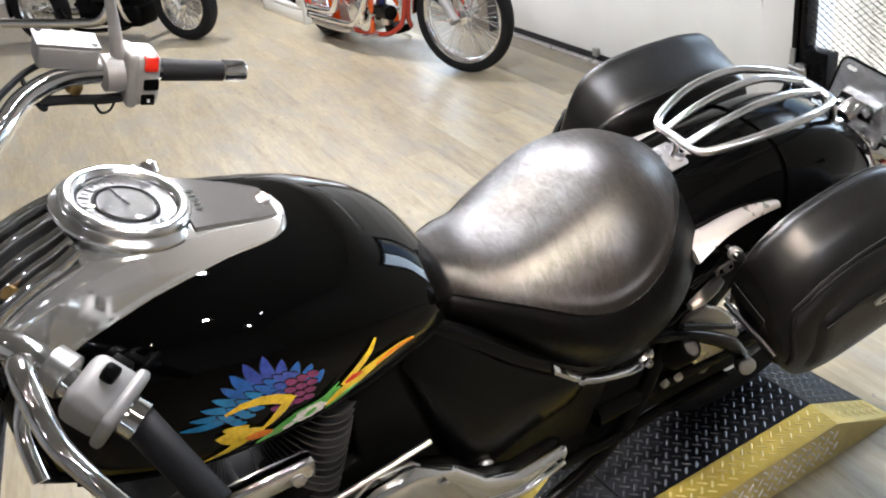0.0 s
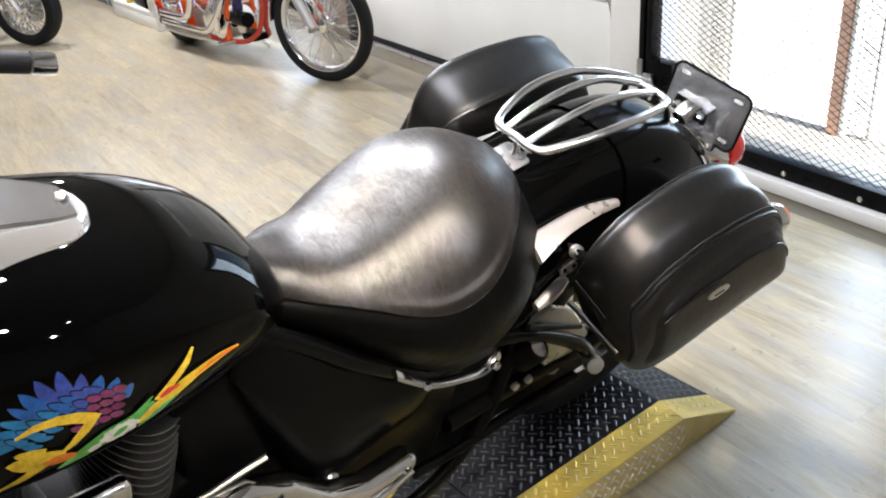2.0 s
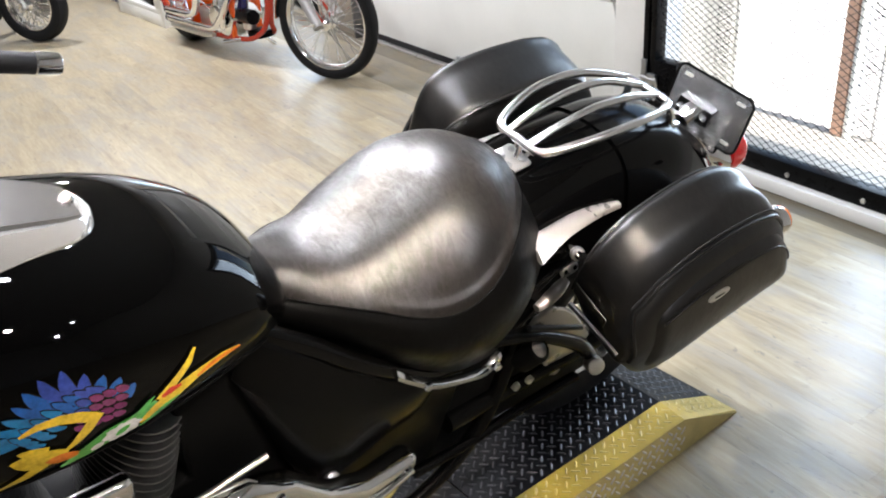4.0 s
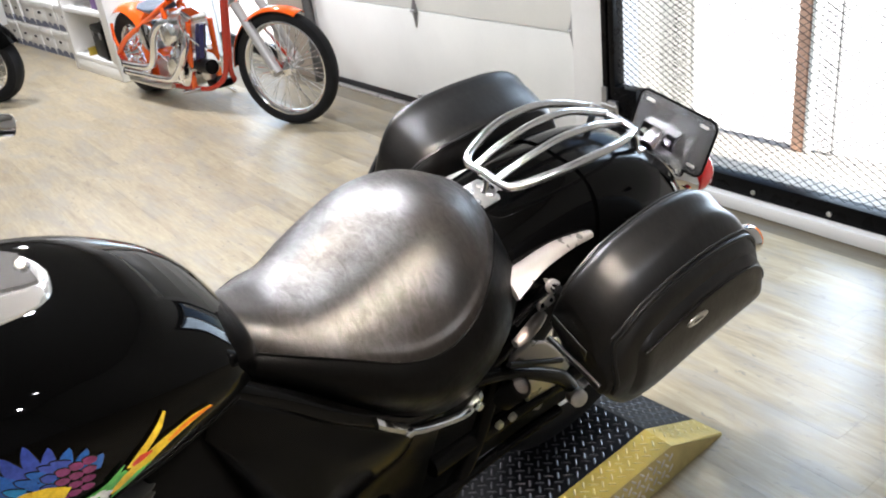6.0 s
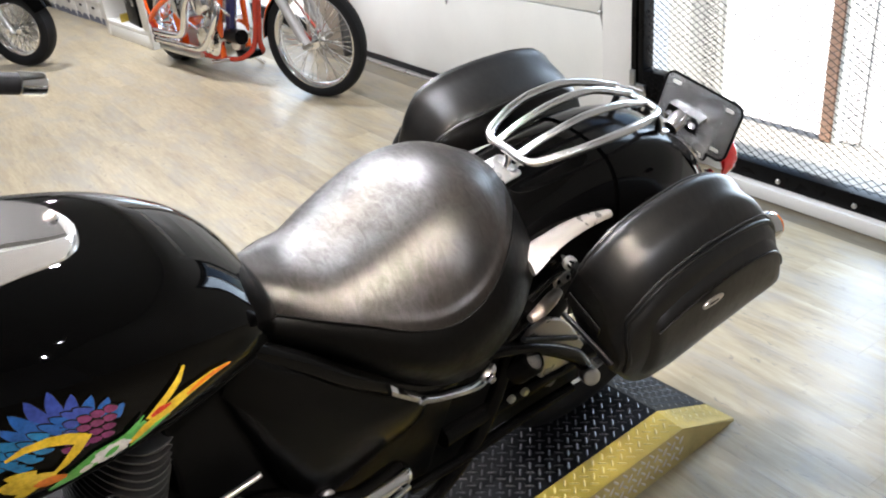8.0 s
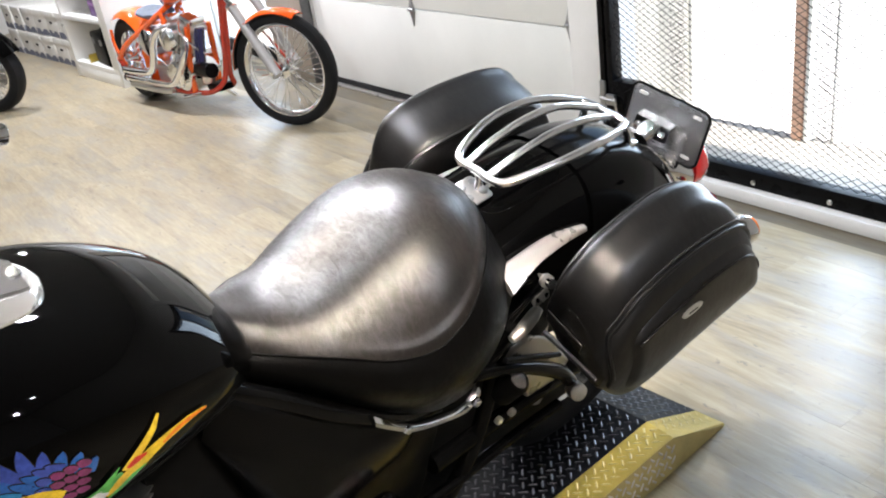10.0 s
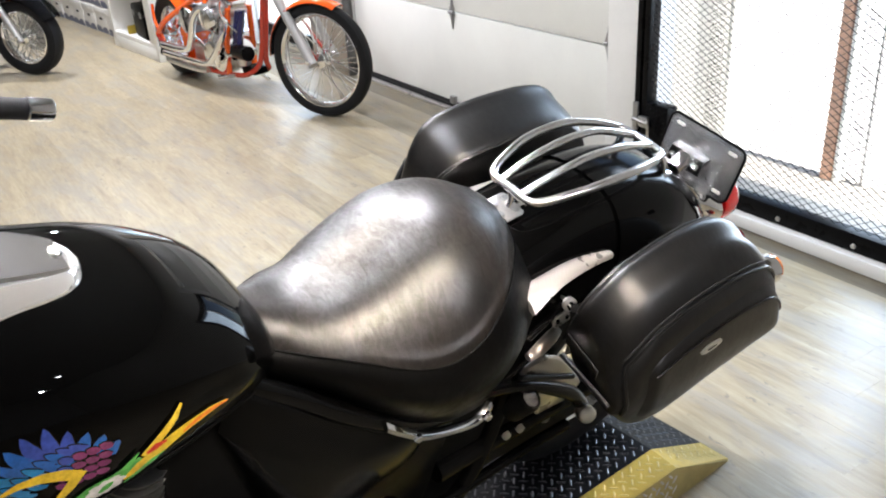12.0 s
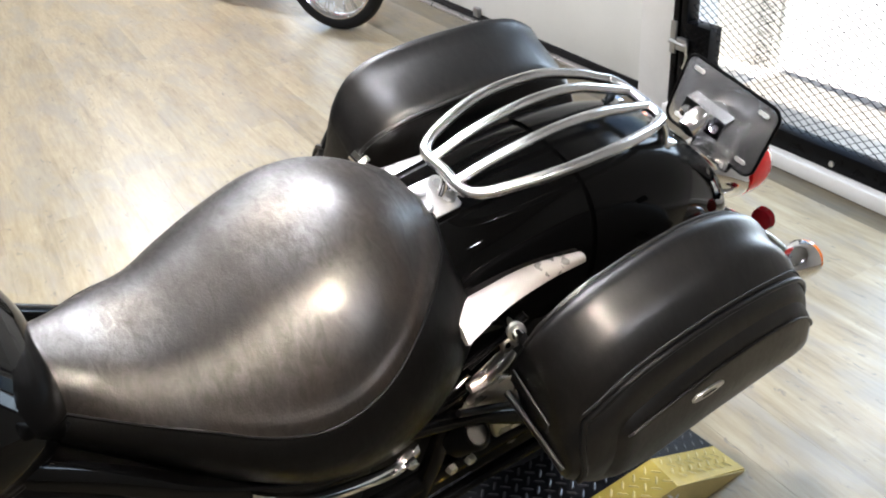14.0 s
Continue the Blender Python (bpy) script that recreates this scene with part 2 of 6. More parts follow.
def loft(bm, rings, closed=True, caps=True):
    rows = [[bm.verts.new(p) for p in r] for r in rings]
    n = len(rows[0])
    for a, b in zip(rows, rows[1:]):
        for i in range(n if closed else n - 1):
            j = (i + 1) % n
            bm.faces.new((a[i], a[j], b[j], b[i]))
    if caps and closed:
        bm.faces.new(rows[0])
        bm.faces.new(rows[-1])
    return bm


def smooth_path(pts, steps=6):
    pts = [Vector(p) for p in pts]
    if len(pts) < 3:
        return pts
    out = []
    for i in range(len(pts) - 1):
        p0, p1, p2, p3 = pts[max(i - 1, 0)], pts[i], pts[i + 1], pts[min(i + 2, len(pts) - 1)]
        for k in range(steps):
            t = k / steps
            out.append(0.5 * (2 * p1 + (p2 - p0) * t + (2 * p0 - 5 * p1 + 4 * p2 - p3) * t * t + (3 * p1 - p0 - 3 * p2 + p3) * t**3))
    out.append(pts[-1])
    return out


def tube(pts, r, n=12, steps=6, bm=None, closed=False):
    """A round bar along a smooth path; r may be a number or one radius a path point."""
    bm = bm or bmesh.new()
    raw = [Vector(p) for p in pts]
    if closed:
        raw = raw + raw[:1]
    path = smooth_path(raw, steps)
    rr = [r] * len(path) if not isinstance(r, (list, tuple)) else [float(np.interp(i, np.linspace(0, len(path) - 1, len(r)), r)) for i in range(len(path))]
    rings, up = [], None
    for i, p in enumerate(path):
        d = (path[min(i + 1, len(path) - 1)] - path[max(i - 1, 0)]).normalized()
        if up is None:
            up = d.orthogonal().normalized()
        up = (up - d * up.dot(d)).normalized()
        side = d.cross(up)
        rings.append([p + (up * math.cos(a) + side * math.sin(a)) * rr[i] for a in [2 * math.pi * k / n for k in range(n)]])
    return loft(bm, rings)


def rod(a, b, r, n=12, bm=None, r2=None):
    return tube([a, b], [r, r2 if r2 is not None else r], n, 1, bm)


def lathe(profile, n=32, m=None, bm=None, arc=360, hollow=False):
    """Turn (radius, height) pairs round the z axis; hollow joins the last pair to the first."""
    if hollow:
        profile = list(profile) + [profile[0]]
    bm = bm or bmesh.new()
    m = m or Matrix()
    full = arc >= 360
    k = n if full else n + 1
    rings = [[m @ Vector((r * math.cos(radians(arc) * i / n), r * math.sin(radians(arc) * i / n), z)) for i in range(k)] for r, z in profile]
    return loft(bm, rings, closed=full, caps=full and not hollow and min(profile[0][0], profile[-1][0]) > 1e-6)


def along(a, b):
    """The pose that carries the z axis from a towards b."""
    a, b = Vector(a), Vector(b)
    return Matrix.Translation(a) @ (b - a).to_track_quat("Z", "Y").to_matrix().to_4x4()


def block(size, centre=(0, 0, 0), bevel=0.004, m=None, bm=None, seg=2):
    """A box with rounded edges."""
    made = bmesh.new()
    bmesh.ops.create_cube(made, size=1)
    for v in made.verts:
        v.co = Vector([v.co[i] * size[i] for i in range(3)])
    if bevel:
        bmesh.ops.bevel(made, geom=made.edges, offset=min(bevel, min(size) * 0.45), segments=seg, profile=0.5, affect="EDGES")
    for v in made.verts:
        v.co = v.co + Vector(centre)
        if m is not None:
            v.co = m @ v.co
    return made if bm is None else merge(bm, made)


def merge(bm, other):
    me = bpy.data.meshes.new("tmp")
    other.to_mesh(me)
    other.free()
    bm.from_mesh(me)
    bpy.data.meshes.remove(me)
    return bm


def slab(outline, thick, bevel=0.003, m=None, seg=2):
    """A flat plate: an outline in x, y raised by thick along z, its edges rounded."""
    bm = bmesh.new()
    lo = [bm.verts.new((x, y, 0)) for x, y in outline]
    hi = [bm.verts.new((x, y, thick)) for x, y in outline]
    n = len(lo)
    bm.faces.new(lo)
    top = bm.faces.new(hi)
    for i in range(n):
        bm.faces.new((lo[i], lo[(i + 1) % n], hi[(i + 1) % n], hi[i]))
    if bevel:
        bmesh.ops.recalc_face_normals(bm, faces=bm.faces)
        bmesh.ops.bevel(bm, geom=[e for e in bm.edges if e.is_manifold and e.calc_face_angle(0) > 0.6], offset=bevel, segments=seg, profile=0.5, affect="EDGES")
    if m is not None:
        bmesh.ops.transform(bm, matrix=m, verts=bm.verts)
    return bm


def rounded(w, h, r, n=5):
    """A rounded rectangle's outline about the origin."""
    pts = []
    for cx, cy, a0 in ((w / 2 - r, h / 2 - r, 0), (-w / 2 + r, h / 2 - r, 90), (-w / 2 + r, -h / 2 + r, 180), (w / 2 - r, -h / 2 + r, 270)):
        pts += [(cx + r * math.cos(radians(a0 + 90 * k / n)), cy + r * math.sin(radians(a0 + 90 * k / n))) for k in range(n + 1)]
    return pts


def bolt_head(at, way, r=0.007, h=0.006):
    m = along(at, Vector(at) + Vector(way))
    return lathe([(r, 0), (r, h * 0.7), (r * 0.75, h), (0.0001, h)], 6, m)


# ---- the room ----
WALL = pose(-1.3, 3.50, 0, 0, 0, -5)          # x along the wall, y outwards


def setting(name, bm, material, label, category, m=None, smooth=30):
    ob = part(name, bm, material, None, "", smooth, m)
    return tagged(ob, label, category, kind="structure")


def box_between(x0, x1, y0, y1, z0, z1, bevel=0.0, bm=None):
    return block((x1 - x0, y1 - y0, z1 - z0), ((x0 + x1) / 2, (y0 + y1) / 2, (z0 + z1) / 2), bevel, None, bm)


CEIL = 3.1
bm = box_between(-10.0, -5.80, 0.0, 0.2, 0.0, CEIL)
for x0, x1, z0 in ((-4.44, -3.73, 0.0), (-5.80, -4.44, 2.1), (-1.13, -0.937, 0.0), (0.56, 6.0, 0.0), (-3.73, -1.13, 2.5), (-0.937, 0.56, 2.3)):
    box_between(x0, x1, 0.0, 0.2, z0, CEIL, bm=bm)
setting("wall_north", bm, wall_white, "white painted wall with a garage door and a gateway", "wall", WALL)
setting("wall_west", box_between(-10.2, -10.0, -8.0, 0.2, 0, CEIL), wall_white, "plain white painted end wall", "wall", WALL)
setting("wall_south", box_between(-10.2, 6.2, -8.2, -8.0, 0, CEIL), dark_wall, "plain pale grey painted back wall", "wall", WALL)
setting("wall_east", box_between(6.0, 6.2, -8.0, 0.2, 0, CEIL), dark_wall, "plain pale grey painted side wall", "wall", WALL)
setting("ceiling", box_between(-10.2, 6.2, -8.2, 0.2, CEIL, CEIL + 0.1), ceiling_grey, "plain grey board ceiling", "ceiling", WALL)
setting("ground", box_between(-400, 400, 0.2, 800, -0.3, -0.10), concrete, "pale sunlit concrete yard", "ground", WALL)
setting("threshold", box_between(-0.937, 0.56, 0.06, 0.66, -0.1, 0.02, 0.01), varied("grey concrete", (0.34, 0.31, 0.27), 0.85, 0, 0.15, 4, 40, 0.2), "grey concrete door sill outside the gate", "sill", WALL)

# jamb between door and gate, and the skirting under the gate
setting("jamb", box_between(-1.135, -0.935, -0.03, 0.0, 0.0, 2.6, 0.004), trim_white, "white painted timber post beside the garage door", "door jamb", WALL)
setting("plinth", box_between(-0.93, 2.5, -0.080, 0.02, 0.0, 0.055, 0.006), trim_white, "white painted kerb under the gate", "plinth", WALL)

# sectional garage door
door = thing("garage_door", "closed cream sectional garage door with steel hinges", "garage door", WALL, kind="structure")
for k in range(4):
    z0 = 0.055 if k == 0 else 0.006 + 0.6 * k
    z1 = 0.6 * (k + 1) - 0.002
    part("panel", box_between(-3.72, -1.137, 0.006, 0.05, z0, z1, 0.003), door_cream, door)
part("bottom_seal", box_between(-3.72, -1.137, 0.0, 0.05, 0.016, 0.056, 0.006), rubber, door, "black rubber bottom seal")
part("floor_track", box_between(-3.72, -1.137, -0.03, 0.05, 0.0, 0.014, 0.004), pale_alloy, door, "pale aluminium floor strip")


def hinge(x, z, half=False):
    """A pointed stamped hinge leaf with its pin barrel."""
    w = 0.032
    pts = [(-w, 0.0), (-0.012, 0.055), (-0.006, 0.085), (0.006, 0.085), (0.012, 0.055), (w, 0.0), (0.012, -0.055), (0.005, -0.095), (-0.005, -0.095), (-0.012, -0.055)]
    if half:
        pts = [(x2, z2) for x2, z2 in pts if x2 <= 0.0] + [(0.004, -0.095), (0.004, 0.085)]
        pts = [(-w, 0.0), (-0.012, 0.055), (-0.006, 0.095), (0.006, 0.095), (0.006, -0.1), (-0.005, -0.1), (-0.012, -0.055)]
    m = Matrix.Translation((x, 0.004, z)) @ pose(0, 0, 0, 90, 0, 0)
    h = part("hinge", slab(pts, 0.004, 0.001, m), dull_steel, door, "stamped zinc hinge")
    part("pin", rod((x - 0.025, -0.006, z), (x + (0.0 if half else 0.02), -0.006, z), 0.009), dull_steel, h)
    for dz in (0.03, -0.035):
        part("screw", bolt_head((x, 0.0, z + dz), (0, -1, 0), 0.006), dull_steel, h)
    return h


hinge(-2.475, 0.598)
hinge(-1.158, 0.615, True)
part("lift_handle", tube([(-2.475, 0.0, 0.70), (-2.475, -0.02, 0.695), (-2.462, -0.03, 0.72), (-2.497, -0.03, 0.75), (-2.497, -0.03, 0.88), (-2.49, -0.002, 0.89)], 0.006, 8), black_steel, door, "black bent steel lift handle")
part("roller_bracket", box_between(-2.52, -2.47, -0.02, 0.006, 0.045, 0.095, 0.004), dull_steel, door, "small galvanised bracket")

# glazed yard door beside the garage door
yard = thing("door_2", "closed glazed yard door with a dark bottom rail", "door", WALL, kind="structure")
part("stile", box_between(-5.80, -5.73, 0.05, 0.10, 0.02, 2.1, 0.004), trim_white, yard)
part("stile", box_between(-4.51, -4.44, 0.05, 0.10, 0.02, 2.1, 0.004), trim_white, yard)
part("bottom_rail", box_between(-5.728, -4.512, 0.05, 0.10, 0.02, 0.13, 0.004), black_steel, yard, "dark bottom rail")
part("top_rail", box_between(-5.728, -4.512, 0.05, 0.10, 2.02, 2.1, 0.004), trim_white, yard)
pane = part("pane", box_between(-5.727, -4.513, 0.072, 0.078, 0.131, 2.019, 0.0), glass, yard, "clear glass pane", 0)
pane.visible_shadow = False
setting("pillar", box_between(-4.42, -3.80, -0.03, -0.002, 0.0, 2.6, 0.006), varied("beige pillar paint", (0.36, 0.32, 0.26), 0.6, 0, 0.06, 3, 60, 0.05), "beige painted pillar between yard door and garage door", "pillar", WALL)
setting("door_track", box_between(-3.757, -3.735, -0.075, -0.004, 0.0, 2.5, 0.004), fin_metal, "dark steel upright track of the garage door", "door track", WALL)

# steel gate with expanded mesh
gate = thing("metal_gate", "black steel security gate with expanded metal mesh", "gate", WALL, kind="structure")
part("post", box_between(-0.931, -0.899, -0.05, 0.03, 0.055, 2.3, 0.004), black_steel, gate)
part("post", box_between(-0.893, -0.860, -0.045, 0.02, 0.055, 2.28, 0.004), black_steel, gate)
part("post", box_between(0.452, 0.56, -0.05, 0.03, 0.055, 2.3, 0.004), black_steel, gate)
part("bottom_rail", box_between(-0.860, 0.452, -0.045, 0.02, 0.057, 0.128, 0.004), black_steel, gate)
part("top_rail", box_between(-0.860, 0.452, -0.045, 0.02, 2.2, 2.28, 0.004), black_steel, gate)
for x in (-0.12, 0.21, -0.46):
    part("bolt", bolt_head((x, -0.045, 0.082), (0, -1, 0), 0.011, 0.007), satin, gate, "round steel bolt head")
for z in (0.38, 0.86, 1.5):
    part("bolt", bolt_head((-0.915, -0.05, z), (0, -1, 0), 0.009, 0.006), satin, gate, "round steel bolt head")


def mesh_strands(x0, x1, z0, z1, y, dx, dz, w, depth):
    """Expanded metal: zigzag strands that meet at their knuckles."""
    vs, fs = [], []
    cols, rows = int((x1 - x0) / (dx / 2)), int((z1 - z0) / (dz / 2))
    for r in range(rows):
        zc = z0 + r * dz / 2
        for c in range(cols):
            up = (c + r) % 2 == 0
            za, zb = (zc, zc + dz / 2) if up else (zc + dz / 2, zc)
            xa, xb = x0 + c * dx / 2, x0 + (c + 1) * dx / 2
            k = len(vs)
            for px, pz in ((xa, za), (xb, zb)):
                vs += [(px, y - depth, pz - w), (px, y - depth * 0.4, pz + w), (px, y + depth, pz + w), (px, y + depth * 0.4, pz - w)]
            fs += [(k + i, k + (i + 1) % 4, k + 4 + (i + 1) % 4, k + 4 + i) for i in range(4)]
    me = bpy.data.meshes.new("mesh")
    me.from_pydata(vs, [], fs)
    me.materials.append(black_steel)
    return me


def mesh_panel(name, parent, *a):
    ob = new(name, mesh_strands(*a))
    ob.parent = parent
    ob["kind"] = "stuff"
    return ob


mesh_panel("mesh", gate, -0.860, 0.452, 0.128, 2.2, -0.012, 0.048, 0.028, 0.0012, 0.0013)
# lock box of the gate
lock = part("lock_box", box_between(-0.859, -0.728, -0.052, 0.012, 0.2, 0.405, 0.004), black_steel, gate, "black steel lock box clad in mesh")
mesh_panel("cladding", lock, -0.857, -0.731, 0.2, 0.4, -0.056, 0.042, 0.024, 0.0014, 0.0014)
part("latch_plate", box_between(-0.928, -0.898, -0.062, -0.05, 0.27, 0.40, 0.003), dull_steel, lock)
part("latch_bolt", rod((-0.918, -0.07, 0.322), (-0.828, -0.07, 0.318), 0.009), dull_steel, lock)
part("latch_body", box_between(-0.883, -0.828, -0.075, -0.052, 0.295, 0.345, 0.006), dull_steel, lock, "zinc slide latch")
part("latch_hook", tube([(-0.828, -0.075, 0.33), (-0.816, -0.08, 0.32), (-0.814, -0.08, 0.26), (-0.828, -0.08, 0.235)], 0.006, 8), satin, lock)

# a timber post and an outer mesh leaf beyond the gate
post = thing("porch_post", "tan weathered timber post outside the gate", "post", WALL @ pose(-0.340, 0.62, 0.02))
part("shaft", box_between(-0.028, 0.028, -0.04, 0.04, 0.0, 2.6, 0.006), tan_wood, post)
part("edge_strip", box_between(0.038, 0.058, -0.045, 0.045, 0.0, 2.6, 0.003), trim_white, post, "white painted edge strip")
leaf = thing("outer_gate_leaf", "narrow black mesh leaf of an outer gate", "gate", WALL @ pose(-0.265, 0.62, 0.02))
mesh_panel("mesh", leaf, 0.0, 0.075, 0.0, 2.4, 0.0, 0.042, 0.024, 0.0013, 0.0012)
part("stile", box_between(0.075, 0.084, -0.01, 0.01, 0.0, 2.4, 0.002), dull_steel, leaf)
screen = thing("porch_screen", "pale painted porch side panel outside the gate", "panel", WALL @ pose(-1.94, 0.69, -0.10, 0, 0, 15))
part("board", box_between(0.0, 0.78, 0.0, 0.025, 0.0, 2.6, 0.004), trim_white, screen)
part("edge_strip", box_between(0.782, 0.80, -0.004, 0.029, 0.0, 2.6, 0.003), trim_white, screen, "white painted edge strip")
leaf2 = thing("outer_gate_leaf", "narrow black mesh leaf of an outer gate", "gate", WALL @ pose(-1.94, 0.66, -0.10, 0, 0, 15))
mesh_panel("mesh", leaf2, 0.69, 0.79, 0.0, 2.4, 0.0, 0.042, 0.024, 0.0012, 0.0012)

# ceiling spotlights: white ones near the door, warmer ones towards the shop
SPOTS = [(-5.6, 2.8, 1, 3.7), (-7.6, 2.5, 1, 5.2), (-2.5, 1.8, 1, 3.0), (-5.0, 1.0, 1, 1.6), (-6.6, -0.6, 1, 0.5), (-2.7, 0.7, 1, 1.2),
         (1.8, 2.3, 1, 0.3), (2.6, -0.6, 0, 0.3), (0.4, -1.4, 1, 0.15), (-2.0, -1.6, 1, 0.3), (3.2, -2.4, 1, 0.2)]
for x, y, white, power in SPOTS:
    dl = thing("ceiling_spotlight", "round white ceiling spotlight, lit", "ceiling lamp", pose(x, y, CEIL), group="ceiling spotlights")
    part("housing", lathe([(0.075, 0.0), (0.075, -0.09), (0.062, -0.1), (0.055, -0.06), (0.0001, -0.06)], 20), trim_white, dl)
    lamp("spotlight_bulb", "AREA", pose(x, y, CEIL - 0.101), 9 * power, (0.93, 0.95, 1.03) if white else (1.0, 0.88, 0.74), shape="DISK", size=0.08)

# swivel spotlights aimed at the motorcycle
AIMED = [(-1.62, 1.88, 2.95, 1, 4.5, 80), (-1.85, 1.12, 2.95, 0, 2.8, 80), (-1.20, 1.20, 2.95, 1, 1.8, 80), (-0.72, 1.22, 2.95, 1, 2.2, 80), (-3.3, 1.55, 2.95, 1, 3.5, 80), (3.1, 2.2, 2.95, 1, 1.8, 46), (1.35, 1.1, 2.95, 0, 3.6, 34)]
for x, y, z, white, watts, beam in AIMED:
    aim = look((x, y, z), (-1.0, 1.25, 0.9))
    sp = thing("swivel_spotlight", "white swivel spotlight on a ceiling stem, lit", "ceiling lamp", pose(x, y, CEIL), group="swivel spotlights")
    part("stem", rod((0, 0, 0), (0, 0, z - CEIL + 0.05), 0.010), trim_white, sp)
    local = pose(-x, -y, -CEIL) @ aim
    part("can", lathe([(0.0001, 0.10), (0.045, 0.095), (0.06, 0.03), (0.06, -0.01), (0.052, -0.01), (0.048, 0.02), (0.0001, 0.02)], 24, local), trim_white, sp)
    lamp("spotlight_bulb", "AREA", aim @ pose(0, 0, -0.012), watts, (0.93, 0.95, 1.03) if white else (1.0, 0.87, 0.75), shape="DISK", size=0.11, spread=beam)


# ---- chequer plate ramp ----
ramp_thing = thing("ramp", "black chequer plate ramp with yellow painted edges", "ramp", pose(-0.84, 2.18, 0))
RH, RUN = 0.10, 0.215
OUT, LEFT, BACK = 0.088, -0.62, -2.9
DECK = -RUN


def sheet(pts, thick=0.005):
    b = bmesh.new()
    lo = [b.verts.new(p) for p in pts]
    n = (Vector(pts[1]) - Vector(pts[0])).cross(Vector(pts[2]) - Vector(pts[1])).normalized()
    hi = [b.verts.new(Vector(p) - n * thick) for p in pts]
    b.faces.new(lo)
    b.faces.new(hi)
    k = len(lo)
    for i in range(k):
        b.faces.new((lo[i], lo[(i + 1) % k], hi[(i + 1) % k], hi[i]))
    return b


YE = 0.0                                    # inner border of the yellow edge
SEAM = -0.80
deck = part("deck", sheet([(LEFT, SEAM + 0.002, RH), (YE, SEAM + 0.002, RH), (YE, DECK, RH), (LEFT, DECK, RH)]), deck_black, ramp_thing)
deck2 = part("deck", sheet([(LEFT, BACK, RH), (YE, BACK, RH), (YE, SEAM - 0.002, RH), (LEFT, SEAM - 0.002, RH)]), deck_black, ramp_thing)
slope = part("end_slope", sheet([(LEFT, DECK, RH), (YE, DECK, RH), (YE, 0, 0.004), (LEFT, 0, 0.004)]), deck_black, ramp_thing)
edge1 = part("edge_stripe", sheet([(YE, BACK, RH), (OUT, BACK, RH), (OUT, DECK - 0.012, RH), (YE, DECK, RH)]), deck_yellow, ramp_thing, "yellow painted edge")
edge2 = part("end_stripe", sheet([(YE, DECK, RH), (OUT, DECK - 0.012, RH), (OUT, 0, 0.004), (YE, 0, 0.004)]), deck_yellow, ramp_thing, "yellow painted end")
skirt = part("skirt", sheet([(OUT, BACK, RH), (OUT + 0.004, BACK, 0.0), (OUT + 0.004, 0, 0.0), (OUT, DECK - 0.012, RH)]), deck_bare, ramp_thing, "bare metal side plate")


def lugs(parent, o, ex, ey, w, h, material, pitch=0.023, T=0.0018):
    """Raised bars of chequer plate, each turned a quarter against its neighbours, set askew to the sheet."""
    o, ex, ey = Vector(o), Vector(ex).normalized(), Vector(ey).normalized()
    n = ex.cross(ey).normalized()
    vs, fs = [], []
    L, Wd = 0.0132, 0.0031
    p, q = (ex + ey) * 0.70711, (ey - ex) * 0.70711
    reach = int((w + h) / pitch) + 1
    for i in range(-reach, reach):
        for j in range(-reach, reach):
            cx, cy = (i - j) * pitch * 0.70711, (i + j) * pitch * 0.70711
            if not (0.010 < cx < w - 0.010 and 0.010 < cy < h - 0.010):
                continue
            a, b = (p, q) if (i + j) % 2 == 0 else (q, p)
            c = o + ex * cx + ey * cy
            k = len(vs)
            for s, t2, up in ((-1, 0, 0), (-0.55, -1, 0), (0.55, -1, 0), (1, 0, 0), (0.55, 1, 0), (-0.55, 1, 0), (-0.6, 0, 1), (0.6, 0, 1)):
                vs.append(c + a * (s * L) + b * (t2 * Wd) + n * (T * up + 0.0002))
            fs += [(k, k + 1, k + 6), (k + 1, k + 2, k + 7, k + 6), (k + 2, k + 3, k + 7), (k + 3, k + 4, k + 7), (k + 4, k + 5, k + 6, k + 7), (k + 5, k, k + 6)]
    me = bpy.data.meshes.new("tread")
    me.from_pydata([tuple(p) for p in vs], [], fs)
    me.materials.append(material)
    me.validate()
    ob = new("tread", me)
    ob.parent = parent
    ob["kind"] = "stuff"


lugs(deck, (LEFT, SEAM, RH), (1, 0, 0), (0, 1, 0), YE - LEFT, DECK - SEAM, deck_lug)
lugs(deck2, (LEFT, BACK, RH), (1, 0, 0), (0, 1, 0), YE - LEFT, SEAM - BACK, deck_lug)
sl = Vector((0, RUN, -RH + 0.004))
lugs(slope, (LEFT, DECK, RH), (1, 0, 0), sl, YE - LEFT, sl.length, deck_lug)
lugs(edge1, (YE, BACK, RH), (1, 0, 0), (0, 1, 0), OUT - YE, DECK - BACK, lug_yellow, T=0.0018)
lugs(edge2, (YE, DECK, RH + 0.002), (1, 0, 0), sl, OUT - YE, sl.length, lug_yellow, T=0.0016)
lugs(skirt, (OUT + 0.0044, BACK, 0.004), (0, 1, 0), (-0.004, 0, RH), DECK - BACK, RH - 0.004, lug_bare, T=0.0028)


# ---- the black cruiser on the ramp; x to its left side, y to its rear ----
bike = thing("motorcycle", "black cruiser motorcycle with leather saddlebags leaning on the ramp", "motorcycle", pose(-1.058, 1.457, 0.116, 0, 17, 0.6))

